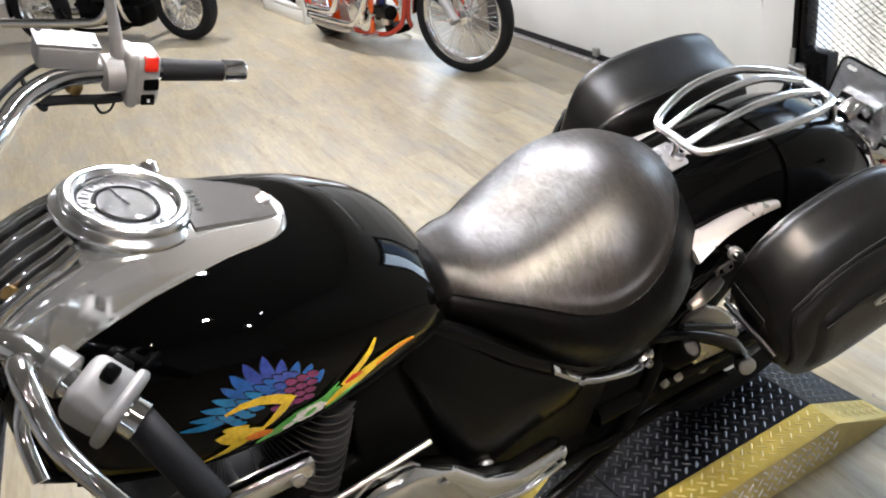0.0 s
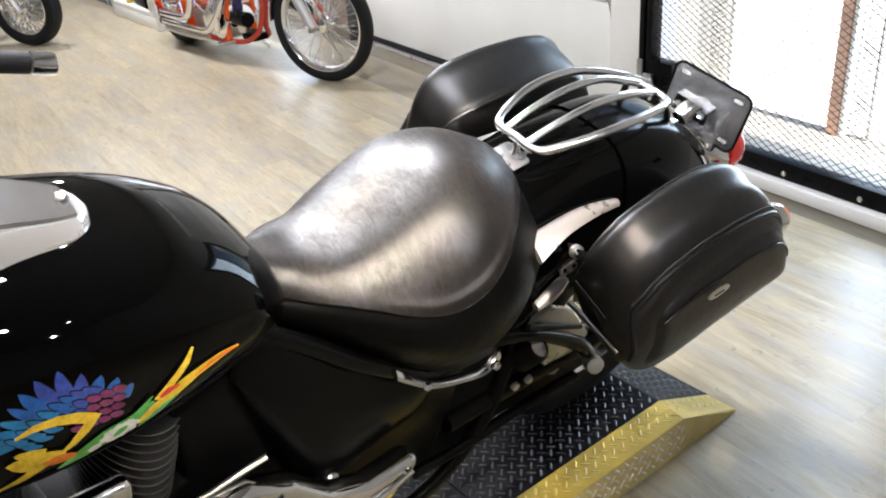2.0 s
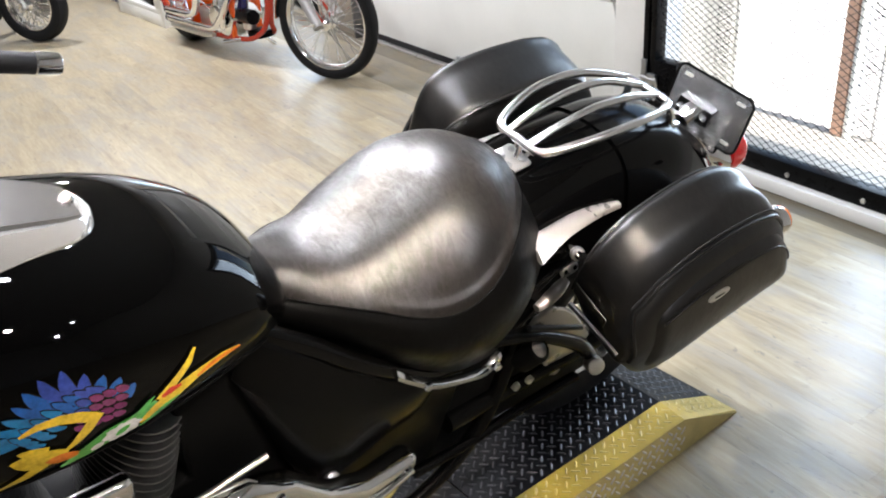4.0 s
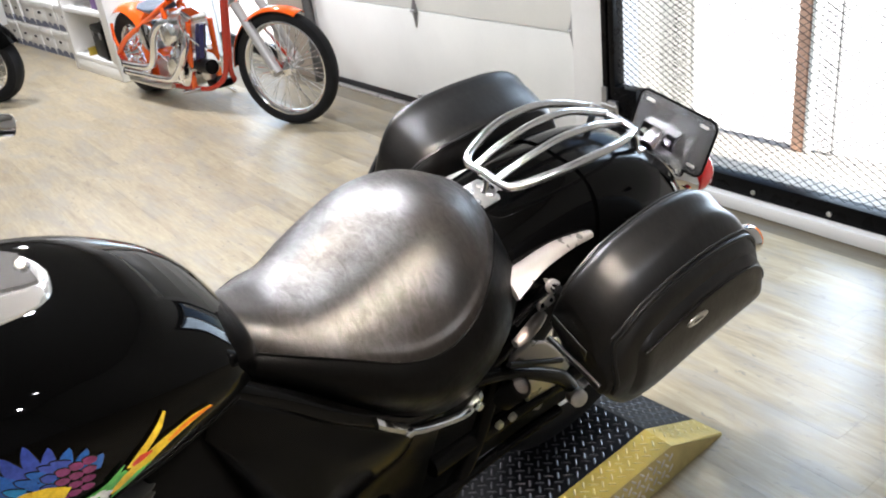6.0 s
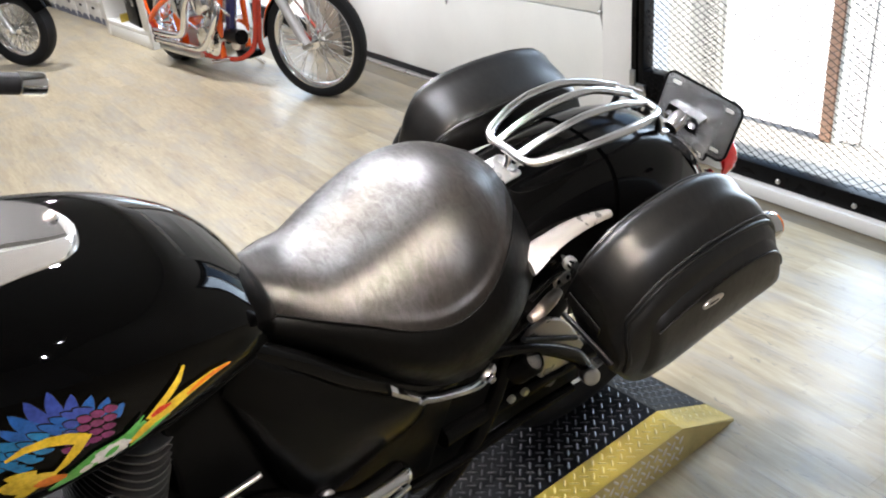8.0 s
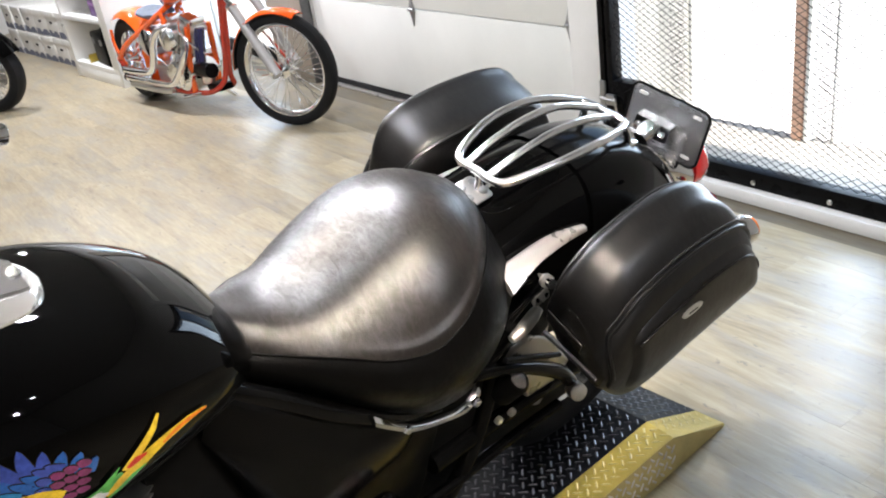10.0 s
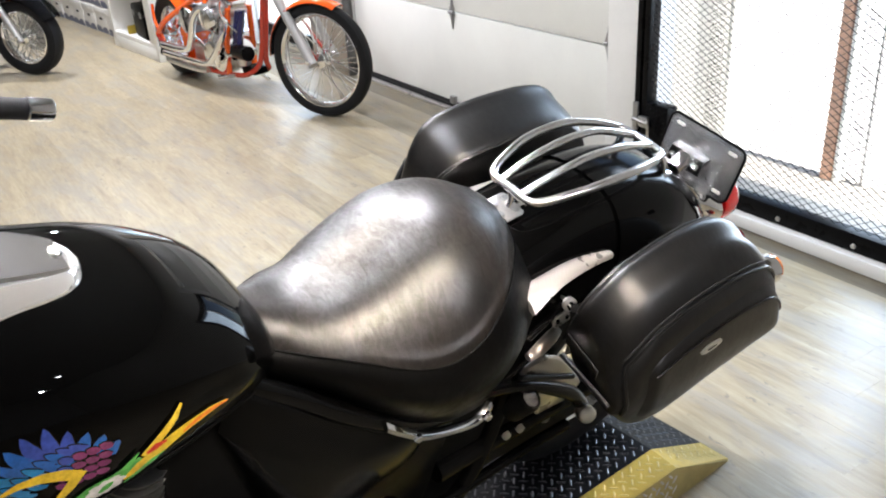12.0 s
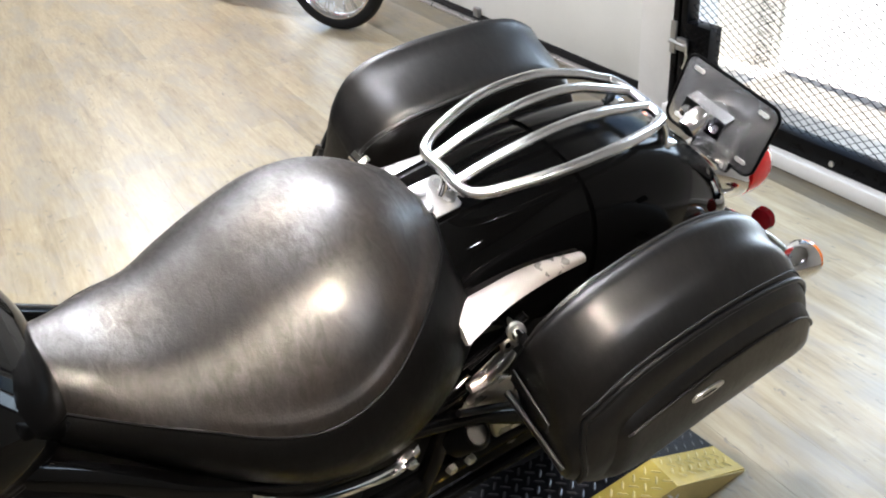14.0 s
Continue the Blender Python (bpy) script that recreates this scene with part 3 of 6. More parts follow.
# tank
TU = [-1.12, -1.06, -0.96, -0.86, -0.76, -0.69, -0.63, -0.585, -0.556, -0.533, -0.521, -0.514, -0.511]
t_hw = crv(TU, [0.095, 0.135, 0.176, 0.190, 0.186, 0.176, 0.159, 0.143, 0.127, 0.107, 0.086, 0.055, 0.015])
t_top = crv(TU, [1.025, 1.057, 1.084, 1.080, 1.056, 1.034, 1.006, 0.977, 0.950, 0.920, 0.898, 0.878, 0.862])
t_bot = crv(TU, [0.83, 0.835, 0.838, 0.84, 0.844, 0.848, 0.85, 0.85, 0.848, 0.845, 0.843, 0.845, 0.850])


def tank_half(u, n=22):
    hw, zt, zb = t_hw(u), t_top(u), t_bot(u)
    zc = zb + 0.42 * (zt - zb)
    pts = []
    for k in range(n + 1):
        a = math.pi * k / n - math.pi / 2          # bottom edge to the crown
        if a < 0:
            x, z = hw * (0.84 + 0.16 * math.cos(a) ** 0.8), zc + (zc - zb) * math.sin(a)
        else:
            x, z = hw * max(0.0, math.cos(a)) ** 0.74, zc + (zt - zc) * math.sin(a) ** 0.96
        pts.append((x, z))
    return pts


def tank_x(u, z):
    """How far out the tank's side stands."""
    pts = tank_half(u, 40)
    return float(np.interp(z, [p[1] for p in pts], [p[0] for p in pts]))


def spaced(a, b, n, ease=1.0):
    return [a + (b - a) * (i / n) ** ease for i in range(n + 1)]


rings = []
for u in [TU[0] + (TU[-1] - TU[0]) * math.sin(math.pi / 2 * i / 46) ** 0.9 for i in range(47)]:
    h = tank_half(u)
    rings.append([(x, u, z) for x, z in h] + [(-x, u, z) for x, z in reversed(h[:-1])])
bm = loft(bmesh.new(), rings)
tank = part("tank", bm, black_paint, bike, "gloss black teardrop fuel tank", 60)
part("tank_seam", tube([(tank_x(u, t_bot(u) + 0.004) * 1.0, u, t_bot(u) + 0.002) for u in spaced(-1.08, -0.52, 12)], 0.004, 8, 3), black_plastic, tank)
part("rear_bracket", block((0.09, 0.06, 0.04), (0, -0.51, 0.80), 0.018, None, None, 4), black_plastic, bike)

# airbrushed motif on the tank side: feathers, limbs and a flower, laid on the paint
paints = {}
for nm, c in (("sky blue", (0.010, 0.17, 0.38)), ("deep blue", (0.012, 0.085, 0.31)), ("violet", (0.03, 0.055, 0.26)), ("plum", (0.17, 0.025, 0.10)),
              ("yellow", (0.80, 0.52, 0.03)), ("orange", (0.85, 0.22, 0.02)), ("red", (0.7, 0.05, 0.02)), ("green", (0.10, 0.42, 0.08)), ("white", (0.75, 0.78, 0.72)), ("ink", (0.003, 0.003, 0.004))):
    paints[nm] = varied("airbrush " + nm, c, 0.12, 0, 0.35, 60, 240, 0.0, coat=0.5, rvar=0.04)
motif = part("painted_motif", block((0.001, 0.001, 0.001), (0.1, -0.8, 0.85), 0), black_paint, tank, "airbrushed blue feathers and yellow shapes")


def on_tank(u, z, lift):
    return Vector((tank_x(u, z) + lift, u, z))


def painted(points, colour, lift=0.0012, name="brush_stroke"):
    """A closed stroke in tank coordinates (u, z) laid on the tank's side as a fan about its middle."""
    n = len(points)
    cu, cz = sum(p[0] for p in points) / n, sum(p[1] for p in points) / n
    b = bmesh.new()
    inner = [b.verts.new(on_tank(cu + (p[0] - cu) * 0.5, cz + (p[1] - cz) * 0.5, lift)) for p in points]
    outer = [b.verts.new(on_tank(p[0], p[1], lift)) for p in points]
    mid = b.verts.new(on_tank(cu, cz, lift))
    for i in range(n):
        j = (i + 1) % n
        b.faces.new((outer[i], outer[j], inner[j], inner[i]))
        b.faces.new((inner[i], inner[j], mid))
    return part(name, b, paints[colour], motif)


def blade(root, tip, width, bend, n=7):
    """A leaf-shaped outline from root to tip."""
    r, t = Vector(root), Vector(tip)
    d = t - r
    side = Vector((-d.y, d.x)).normalized()
    up, lo = [], []
    for k in range(n + 1):
        s = k / n
        w = width * (math.sin(math.pi * min(1, s * 0.86 + 0.10)) ** 0.8 if s < 1 else 0)
        c = r + d * s + side * (bend * math.sin(math.pi * s))
        up.append((c + side * w).to_tuple())
        lo.append((c - side * w).to_tuple())
    return up + lo[::-1][1:]


rng = random.Random(7)
# long outer feathers
fan = [(-0.900, 0.943, -0.958, 0.936), (-0.893, 0.950, -0.945, 0.950), (-0.887, 0.956, -0.930, 0.963), (-0.880, 0.962, -0.915, 0.974), (-0.872, 0.966, -0.902, 0.986), (-0.864, 0.970, -0.888, 0.997),
       (-0.854, 0.972, -0.870, 1.004), (-0.843, 0.970, -0.846, 1.004), (-0.832, 0.964, -0.825, 0.991), (-0.820, 0.958, -0.806, 0.979), (-0.805, 0.948, -0.790, 0.967), (-0.792, 0.938, -0.776, 0.950)]
for i, (a, b2, c2, d2) in enumerate(fan):
    w = 0.0062 if i < 5 else 0.0078
    painted(blade((a + 0.006, b2 - 0.006), (c2, d2), w + 0.0012, 0.004), "ink", 0.0008)
    painted(blade((a + 0.006, b2 - 0.006), (c2, d2), w, 0.004), "sky blue" if i < 4 else "deep blue" if i < 6 or i > 8 else "violet", 0.0014)
# short covert feathers in rows
for row in range(3):
    for k in range(8 - row):
        t = k / 7
        u = -0.905 + 0.085 * t + 0.006 * row
        z = 0.940 + 0.030 * math.sin(math.pi * 0.62 * t) - 0.009 * row
        col = "sky blue" if k < 4 else "deep blue" if k < 6 else "violet"
        painted(blade((u + 0.011, z - 0.006), (u - 0.010, z + 0.008), 0.0056, 0.002), "ink", 0.0016)
        painted(blade((u + 0.011, z - 0.006), (u - 0.009, z + 0.007), 0.0046, 0.002), col, 0.0020)
for row in range(4):
    for k in range(4):
        u, z = -0.836 + 0.0145 * k - 0.003 * row, 0.958 - 0.0125 * row - 0.002 * k
        painted(blade((u + 0.009, z - 0.004), (u - 0.007, z + 0.007), 0.0062, 0.001, 5), "ink", 0.0021)
        painted(blade((u + 0.0085, z - 0.004), (u - 0.006, z + 0.006), 0.0052, 0.001, 5), "plum" if k > 0 or row > 1 else "violet", 0.0024)


def stroke(path, widths, colour, lift):
    pts = [Vector((a, b2)) for a, b2 in path]
    up, lo = [], []
    for i, p in enumerate(pts):
        d = (pts[min(i + 1, len(pts) - 1)] - pts[max(i - 1, 0)]).normalized()
        s = Vector((-d.y, d.x))
        up.append(p + s * widths[i])
        lo.append(p - s * widths[i])
    b = bmesh.new()
    rows = [[b.verts.new(on_tank(q.x, q.y, lift)) for q in (a, (a + c2) / 2, c2)] for a, c2 in zip(up, lo)]
    for r1, r2 in zip(rows, rows[1:]):
        for k in range(2):
            b.faces.new((r1[k], r1[k + 1], r2[k + 1], r2[k]))
    part("brush_stroke", b, paints[colour], motif)


stroke([(-0.905, 0.944), (-0.885, 0.950), (-0.862, 0.948), (-0.842, 0.940), (-0.826, 0.928)], [0.002, 0.005, 0.007, 0.008, 0.008], "yellow", 0.0028)
stroke([(-0.822, 0.934), (-0.838, 0.914), (-0.852, 0.900), (-0.866, 0.890)], [0.007, 0.007, 0.005, 0.002], "yellow", 0.0031)
painted(blade((-0.862, 0.886), (-0.922, 0.904), 0.016, 0.004), "yellow", 0.0028)
painted(blade((-0.880, 0.908), (-0.912, 0.918), 0.008, 0.003), "yellow", 0.0032)
painted(blade((-0.852, 0.876), (-0.888, 0.884), 0.009, 0.0), "orange", 0.0035)
stroke([(-0.890, 0.880), (-0.912, 0.866), (-0.946, 0.846)], [0.008, 0.006, 0.003], "yellow", 0.0031)
stroke([(-0.872, 0.852), (-0.845, 0.866), (-0.815, 0.880), (-0.785, 0.884), (-0.755, 0.900)], [0.005, 0.012, 0.015, 0.013, 0.004], "green", 0.0024)
for k in range(8):
    a = k * 0.8
    u, z = -0.800 + 0.026 * math.cos(a), 0.879 + 0.016 * math.sin(a)
    painted(blade((-0.800, 0.879), (u, z), 0.008, 0.001, 5), "white", 0.0034 + 0.00005 * k)
painted(blade((-0.808, 0.874), (-0.790, 0.885), 0.006, 0.0, 5), "green", 0.0041)
painted(blade((-0.838, 0.868), (-0.822, 0.874), 0.006, 0.0, 5), "white", 0.0041)
stroke([(-0.778, 0.874), (-0.757, 0.886), (-0.735, 0.896), (-0.715, 0.904), (-0.695, 0.909), (-0.662, 0.910), (-0.634, 0.904)], [0.003, 0.009, 0.011, 0.010, 0.008, 0.006, 0.002], "yellow", 0.0034)
stroke([(-0.750, 0.900), (-0.738, 0.912), (-0.722, 0.926), (-0.709, 0.938), (-0.698, 0.953)], [0.008, 0.007, 0.006, 0.005, 0.002], "yellow", 0.0036)
stroke([(-0.748, 0.904), (-0.736, 0.908), (-0.722, 0.908)], [0.003, 0.006, 0.002], "red", 0.0040)
stroke([(-0.700, 0.905), (-0.680, 0.910), (-0.655, 0.909), (-0.632, 0.903)], [0.002, 0.004, 0.0035, 0.0015], "orange", 0.0040)
stroke([(-0.778, 0.866), (-0.760, 0.874), (-0.742, 0.884), (-0.725, 0.889)], [0.002, 0.004, 0.004, 0.001], "green", 0.0038)
stroke([(-0.778, 0.896), (-0.768, 0.904), (-0.757, 0.914)], [0.005, 0.004, 0.001], "green", 0.0038)

# chrome console on the tank
CU = [-1.10, -1.04, -0.95, -0.88, -0.82, -0.785, -0.762, -0.748, -0.740, -0.736]
c_hw = crv(CU, [0.092, 0.098, 0.095, 0.082, 0.066, 0.056, 0.046, 0.034, 0.021, 0.008])
c_up = crv(CU, [0.034, 0.042, 0.044, 0.036, 0.026, 0.0215, 0.0185, 0.016, 0.013, 0.009])
rings = []
for u in [CU[0] + (CU[-1] - CU[0]) * math.sin(math.pi / 2 * i / 40) for i in range(41)]:
    hw, up = c_hw(u), c_up(u)
    top = t_top(u) + up
    prof = [(1.06, -0.030), (1.04, -0.006), (1.0, 0.0), (0.97, 0.004), (0.86, up * 0.72), (0.8, up * 0.9), (0.7, up), (0.35, up + 0.002), (0, up + 0.0025)]
    ring = []
    for fx, dz in prof:
        x = fx * hw
        base = float(np.interp(-x, [-p[0] for p in tank_half(u, 30)][15:], [p[1] for p in tank_half(u, 30)][15:]))
        ring.append((x, u, base + 0.003 + dz if dz <= 0.004 else max(base + 0.006, t_top(u) + dz)))
    rings.append(ring + [(-x, y, z) for x, y, z in reversed(ring[:-1])])
console = part("console", loft(bmesh.new(), rings), console_metal, bike, "pale polished tank console", 45)
ins = []
for u in spaced(-0.862, -0.754, 10):
    w = c_hw(u) * 0.74
    z = t_top(u) + c_up(u) + 0.0035
    ins.append([(-w, u, z - 0.004), (-w * 0.95, u, z), (0, u, z + 0.001), (w * 0.95, u, z), (w, u, z - 0.004)])
part("console_insert", loft(bmesh.new(), ins, closed=False), grey_panel, console, "smooth grey insert")
for k in range(5):
    part("console_mark", block((0.004, 0.010, 0.001), (0.018 - 0.009 * k, -0.845, t_top(-0.845) + c_up(-0.845) + 0.005), 0.0003), dial_face, console)
# dark recess ahead of the speedometer, crossed by chrome ribs
recess = []
for u in spaced(-1.096, -0.992, 12):
    z = t_top(u) + c_up(u) + 0.004
    recess.append([(-0.064, u, z - 0.005), (-0.060, u, z), (0.0, u, z + 0.001), (0.060, u, z), (0.064, u, z - 0.005)])
part("console_recess", loft(bmesh.new(), recess, closed=False), fin_metal, console, "dark recess behind the chrome ribs")
for x, r in ((-0.056, 0.008), (-0.024, 0.007), (0.010, 0.007), (0.034, 0.005), (0.058, 0.008)):
    part("console_rib", tube([(x * 0.9, -0.990, t_top(-0.99) + c_up(-0.99) + 0.014)] + [(x * (1 + 0.6 * (-1.0 - u)), u, t_top(u) + c_up(u) + 0.011) for u in (-1.012, -1.035, -1.06, -1.082)] + [(x * 1.04, -1.098, t_top(-1.098) + c_up(-1.098) + 0.003)], r, 12, 4), chrome, console, "curved chrome rib")
part("brass_nut", bolt_head((0.046, -1.064, t_top(-1.064) + c_up(-1.064) + 0.006), (0.2, -0.4, 0.9), 0.011, 0.012), brass, console, "brass nut")
part("console_bolt", lathe([(0.009, 0), (0.009, 0.004), (0.006, 0.007), (0.0001, 0.007)], 14, Matrix.Translation((0, -0.760, t_top(-0.76) + c_up(-0.76) + 0.003))), chrome, console)

# speedometer pod
SP = Matrix.Translation((-0.002, -0.918, 1.142)) @ pose(0, 0, 0, -20, 0, 0) @ Matrix.Scale(0.80, 4)
pod = part("speedometer", lathe([(0.080, -0.060), (0.090, -0.034), (0.100, -0.024), (0.104, -0.018), (0.100, -0.0125), (0.0925, -0.009), (0.0905, -0.004), (0.089, 0.002), (0.085, 0.006), (0.079, 0.007), (0.073, 0.004), (0.069, -0.003), (0.0675, -0.012), (0.067, -0.06)], 64, SP, hollow=True), rack_metal, bike, "chrome speedometer pod", 80)
part("dial", lathe([(0.0001, -0.010), (0.0665, -0.010), (0.0665, -0.014), (0.0001, -0.014)], 48, SP), dial_dark, pod, "dark dial face")
part("dial_disc", lathe([(0.0001, -0.0098), (0.036, -0.0098), (0.038, -0.0088), (0.0001, -0.0088)], 40, SP), dial_face, pod, "pale inner dial")
part("dial_ring", lathe([(0.040, -0.0095), (0.044, -0.0078), (0.048, -0.0095)], 40, SP, hollow=True), black_plastic, pod)
for k in range(24):
    a = radians(-220 + 260 * k / 23)
    part("dial_mark", block((0.010 if k % 2 else 0.014, 0.0022, 0.001), (0.057, 0, -0.0088), 0.0002, SP @ Matrix.Rotation(a, 4, "Z")), dial_face, pod)
part("needle", block((0.045, 0.003, 0.0015), (0.018, 0, -0.0065), 0.0006, SP @ Matrix.Rotation(radians(200), 4, "Z")), dial_dark, pod)
lens = part("lens", lathe([(0.0001, 0.001), (0.044, -0.001), (0.0675, -0.005), (0.0675, -0.002), (0.045, 0.003), (0.0001, 0.005)], 40, SP), glass, pod)
lens.visible_shadow = False
part("ignition_switch", lathe([(0.009, -0.02), (0.010, 0.0), (0.008, 0.006), (0.004, 0.006), (0.003, 0.002), (0.0001, 0.002)], 20, Matrix.Translation((0.058, -0.972, 1.104)) @ pose(0, 0, 0, 0, 60, 0)), black_plastic, pod)
part("switch_collar", lathe([(0.012, -0.012), (0.014, -0.004), (0.011, 0.0)], 20, Matrix.Translation((0.058, -0.972, 1.104)) @ pose(0, 0, 0, 0, 60, 0)), rack_metal, pod)
for k in range(3):
    part("indicator_nut", lathe([(0.012, 0), (0.012, 0.012), (0.008, 0.016), (0.0001, 0.016)], 14, Matrix.Translation((-0.086, -0.915 + 0.022 * k, 1.105)) @ pose(0, 0, 0, 0, -40, 0)), chrome, pod)

# seat
SU = [-0.535, -0.50, -0.45, -0.40, -0.34, -0.27, -0.20, -0.13, -0.08, -0.05, -0.03]
s_w = crv(SU, [0.055, 0.075, 0.105, 0.129, 0.167, 0.191, 0.190, 0.154, 0.110, 0.074, 0.03])
s_c = crv(SU, [0.0, 0.005, 0.010, 0.0165, 0.012, 0.006, 0.002, 0.0, 0.0, 0.0, 0.0])
s_edge = crv(SU, [0.850, 0.842, 0.832, 0.820, 0.802, 0.793, 0.815, 0.843, 0.855, 0.863, 0.868])
s_top = crv(SU, [0.895, 0.886, 0.876, 0.880, 0.896, 0.920, 0.938, 0.938, 0.918, 0.897, 0.872])
s_low = crv(SU, [0.80, 0.775, 0.74, 0.705, 0.670, 0.625, 0.585, 0.575, 0.59, 0.62, 0.65])
s_lw = crv(SU, [0.062, 0.082, 0.108, 0.135, 0.158, 0.168, 0.165, 0.150, 0.12, 0.09, 0.03])
stations = [SU[0] + (SU[-1] - SU[0]) * (math.sin(math.pi * (i / 50 - 0.5)) + 1) / 2 for i in range(51)]
SEAT_MID = -0.22
rim = sorted((math.atan2(u - SEAT_MID, sg * s_w(u) + s_c(u)), math.hypot(u - SEAT_MID, sg * s_w(u) + s_c(u))) for u in stations for sg in (1, -1))


def seat_rho(x, u):
    """0 in the middle of the seat, 1 on its welt."""
    reach = float(np.interp(math.atan2(u - SEAT_MID, x), [a for a, r in rim], [r for a, r in rim], period=2 * math.pi))
    return math.hypot(x, u - SEAT_MID) / reach


rings, skirt_rings = [], []
for u in stations:
    w, c0, ze, zt = s_w(u), s_c(u), s_edge(u), s_top(u)
    row = []
    for k in range(49):
        s = math.sin(math.pi / 2 * (k / 24 - 1))
        rear = min(1.0, max(0.0, (u + 0.40) / 0.14))
        rho = seat_rho(c0 + w * s, u)
        crest = 0.962 - 0.10 * max(0.0, (u - SEAT_MID) / max(0.001, math.hypot(c0 + w * s, u - SEAT_MID))) ** 3
        roll = rear * (0.0034 * math.exp(-((rho - crest) / 0.020) ** 2) - 0.0018 * math.exp(-((rho - crest + 0.06) / 0.04) ** 2))
        row.append((c0 + w * s, u, ze + (zt - ze) * (1 - abs(s) ** (2.3 if s > 0 else 2.8)) ** (0.95 if s > 0 else 0.88) + roll))
    rings.append(row)
    lw, zl = s_lw(u), s_low(u)
    r = min(1.0, max(0.0, (u + 0.22) / 0.17))
    side = {}
    for sg in (1, -1):
        side[sg] = []
        for k in range(13):
            t = k / 12
            x = c0 * (1 - t) + sg * (w + (lw - w) * t + (0.026 + 0.018 * r) * math.sin(math.pi * min(1, t ** 0.8 * 1.05)) * (0.35 + 0.65 * w / 0.17))
            side[sg].append((x, u + 0.060 * r * math.sin(math.pi / 2 * min(1, t * 1.3)), ze - 0.003 + (zl - ze) * t))
    skirt_rings.append(side[1] + side[-1][::-1])
bm = loft(bmesh.new(), rings, closed=False)
bm.faces.new([bm.verts.new(p) for p in rings[0]])
bm.faces.new([bm.verts.new(p) for p in rings[-1]])
seat = part("seat", bm, seat_top, bike, "black leather solo saddle, worn and shiny", 60)
bm = loft(bmesh.new(), skirt_rings, closed=False)
for r in (skirt_rings[0], skirt_rings[-1]):
    bm.faces.new([bm.verts.new(p) for p in r])
part("seat_skirt", bm, seat_leather, seat, "black leather side panel")
welt = [(s_c(u) + s_w(u) + 0.001, u, s_edge(u)) for u in stations] + [(s_c(u) - s_w(u) - 0.001, u, s_edge(u)) for u in reversed(stations)]
part("seat_piping", tube(welt, 0.0020, 6, 1, closed=True), seat_leather, seat)
part("seat_pan", loft(bmesh.new(), [[(x * s_lw(u), u, s_low(u) - dz) for x, dz in ((1, 0), (0.9, 0.02), (-0.9, 0.02), (-1, 0))] for u in stations[2:-2]]), black_plastic, seat)

# chrome trim under the seat
tr = [(0.166, -0.368, 0.676), (0.170, -0.345, 0.655), (0.172, -0.29, 0.608), (0.171, -0.22, 0.575), (0.168, -0.155, 0.553), (0.162, -0.118, 0.566)]
bm = bmesh.new()
rows = []
for i, p in enumerate(smooth_path(tr, 5)):
    hgt = 0.013 * (0.75 + 0.25 * math.cos(i * 0.2))
    rows.append([p + Vector((0.004, 0, hgt)), p + Vector((0.010, 0, 0.004)), p + Vector((0.010, 0, -0.006)), p + Vector((0.004, 0, -hgt)), p + Vector((-0.004, 0, -hgt)), p + Vector((-0.004, 0, hgt))])
trim = part("seat_trim", loft(bm, rows), chrome, bike, "chrome trim under the seat")
part("trim_bolt", bolt_head((0.180, -0.305, 0.620), (1, 0, 0), 0.009, 0.008), chrome, trim)
part("trim_bolt", bolt_head((0.175, -0.135, 0.560), (1, 0, 0), 0.010, 0.010), chrome, trim)

# rear fender
FU = [-0.10, 0.0, 0.10, 0.20, 0.30, 0.40, 0.48, 0.55, 0.61, 0.66]
f_top = crv(FU, [0.845, 0.862, 0.876, 0.880, 0.870, 0.842, 0.798, 0.740, 0.665, 0.57])
f_hw = crv(FU, [0.120, 0.128, 0.136, 0.140, 0.140, 0.138, 0.132, 0.126, 0.118, 0.11])
f_drop = crv(FU, [0.14, 0.16, 0.19, 0.20, 0.20, 0.20, 0.19, 0.17, 0.15, 0.12])


def fender_ring(u, grow=0.0):
    hw, zt, dr = f_hw(u) + grow, f_top(u) + grow, f_drop(u)
    slope = (f_top(u + 0.01) - f_top(u - 0.01)) / 0.02
    n = Vector((0, -slope, 1)).normalized()
    out = []
    for k in range(25):
        a = math.pi * k / 24
        x, d = hw * math.copysign(abs(math.cos(a)) ** 0.62, math.cos(a)), (1 - math.sin(a) ** 0.75)
        out.append(Vector((x, u, zt)) - n * (dr * d))
    return out


us = [FU[0] + (FU[-1] - FU[0]) * i / 40 for i in range(41)]
bm = bmesh.new()
loft(bm, [fender_ring(u) for u in us], closed=False)
loft(bm, [fender_ring(u, -0.004) for u in us], closed=False)
fender = part("rear_fender", bm, black_paint, bike, "gloss black rear fender", 60)
part("fender_beading", tube([fender_ring(us[-1])[k] for k in range(25)], 0.004, 8, 2), chrome, fender, "chrome fender edge")
yk = [fender_ring(u, 0.0045) for u in spaced(0.188, 0.43, 14)]
yoke = part("saddlebag_yoke", loft(bmesh.new(), [r[1:-1] for r in yk], closed=False), gloss_vinyl, bike, "black leather strap joining the saddlebags")
for u, k in ((0.285, 6), (0.30, 3), (0.285, 18), (0.30, 21)):
    p = fender_ring(u, 0.0055)[k]
    part("strap_slot", block((0.012, 0.020, 0.0015), p, 0.0005), slot_black, yoke)
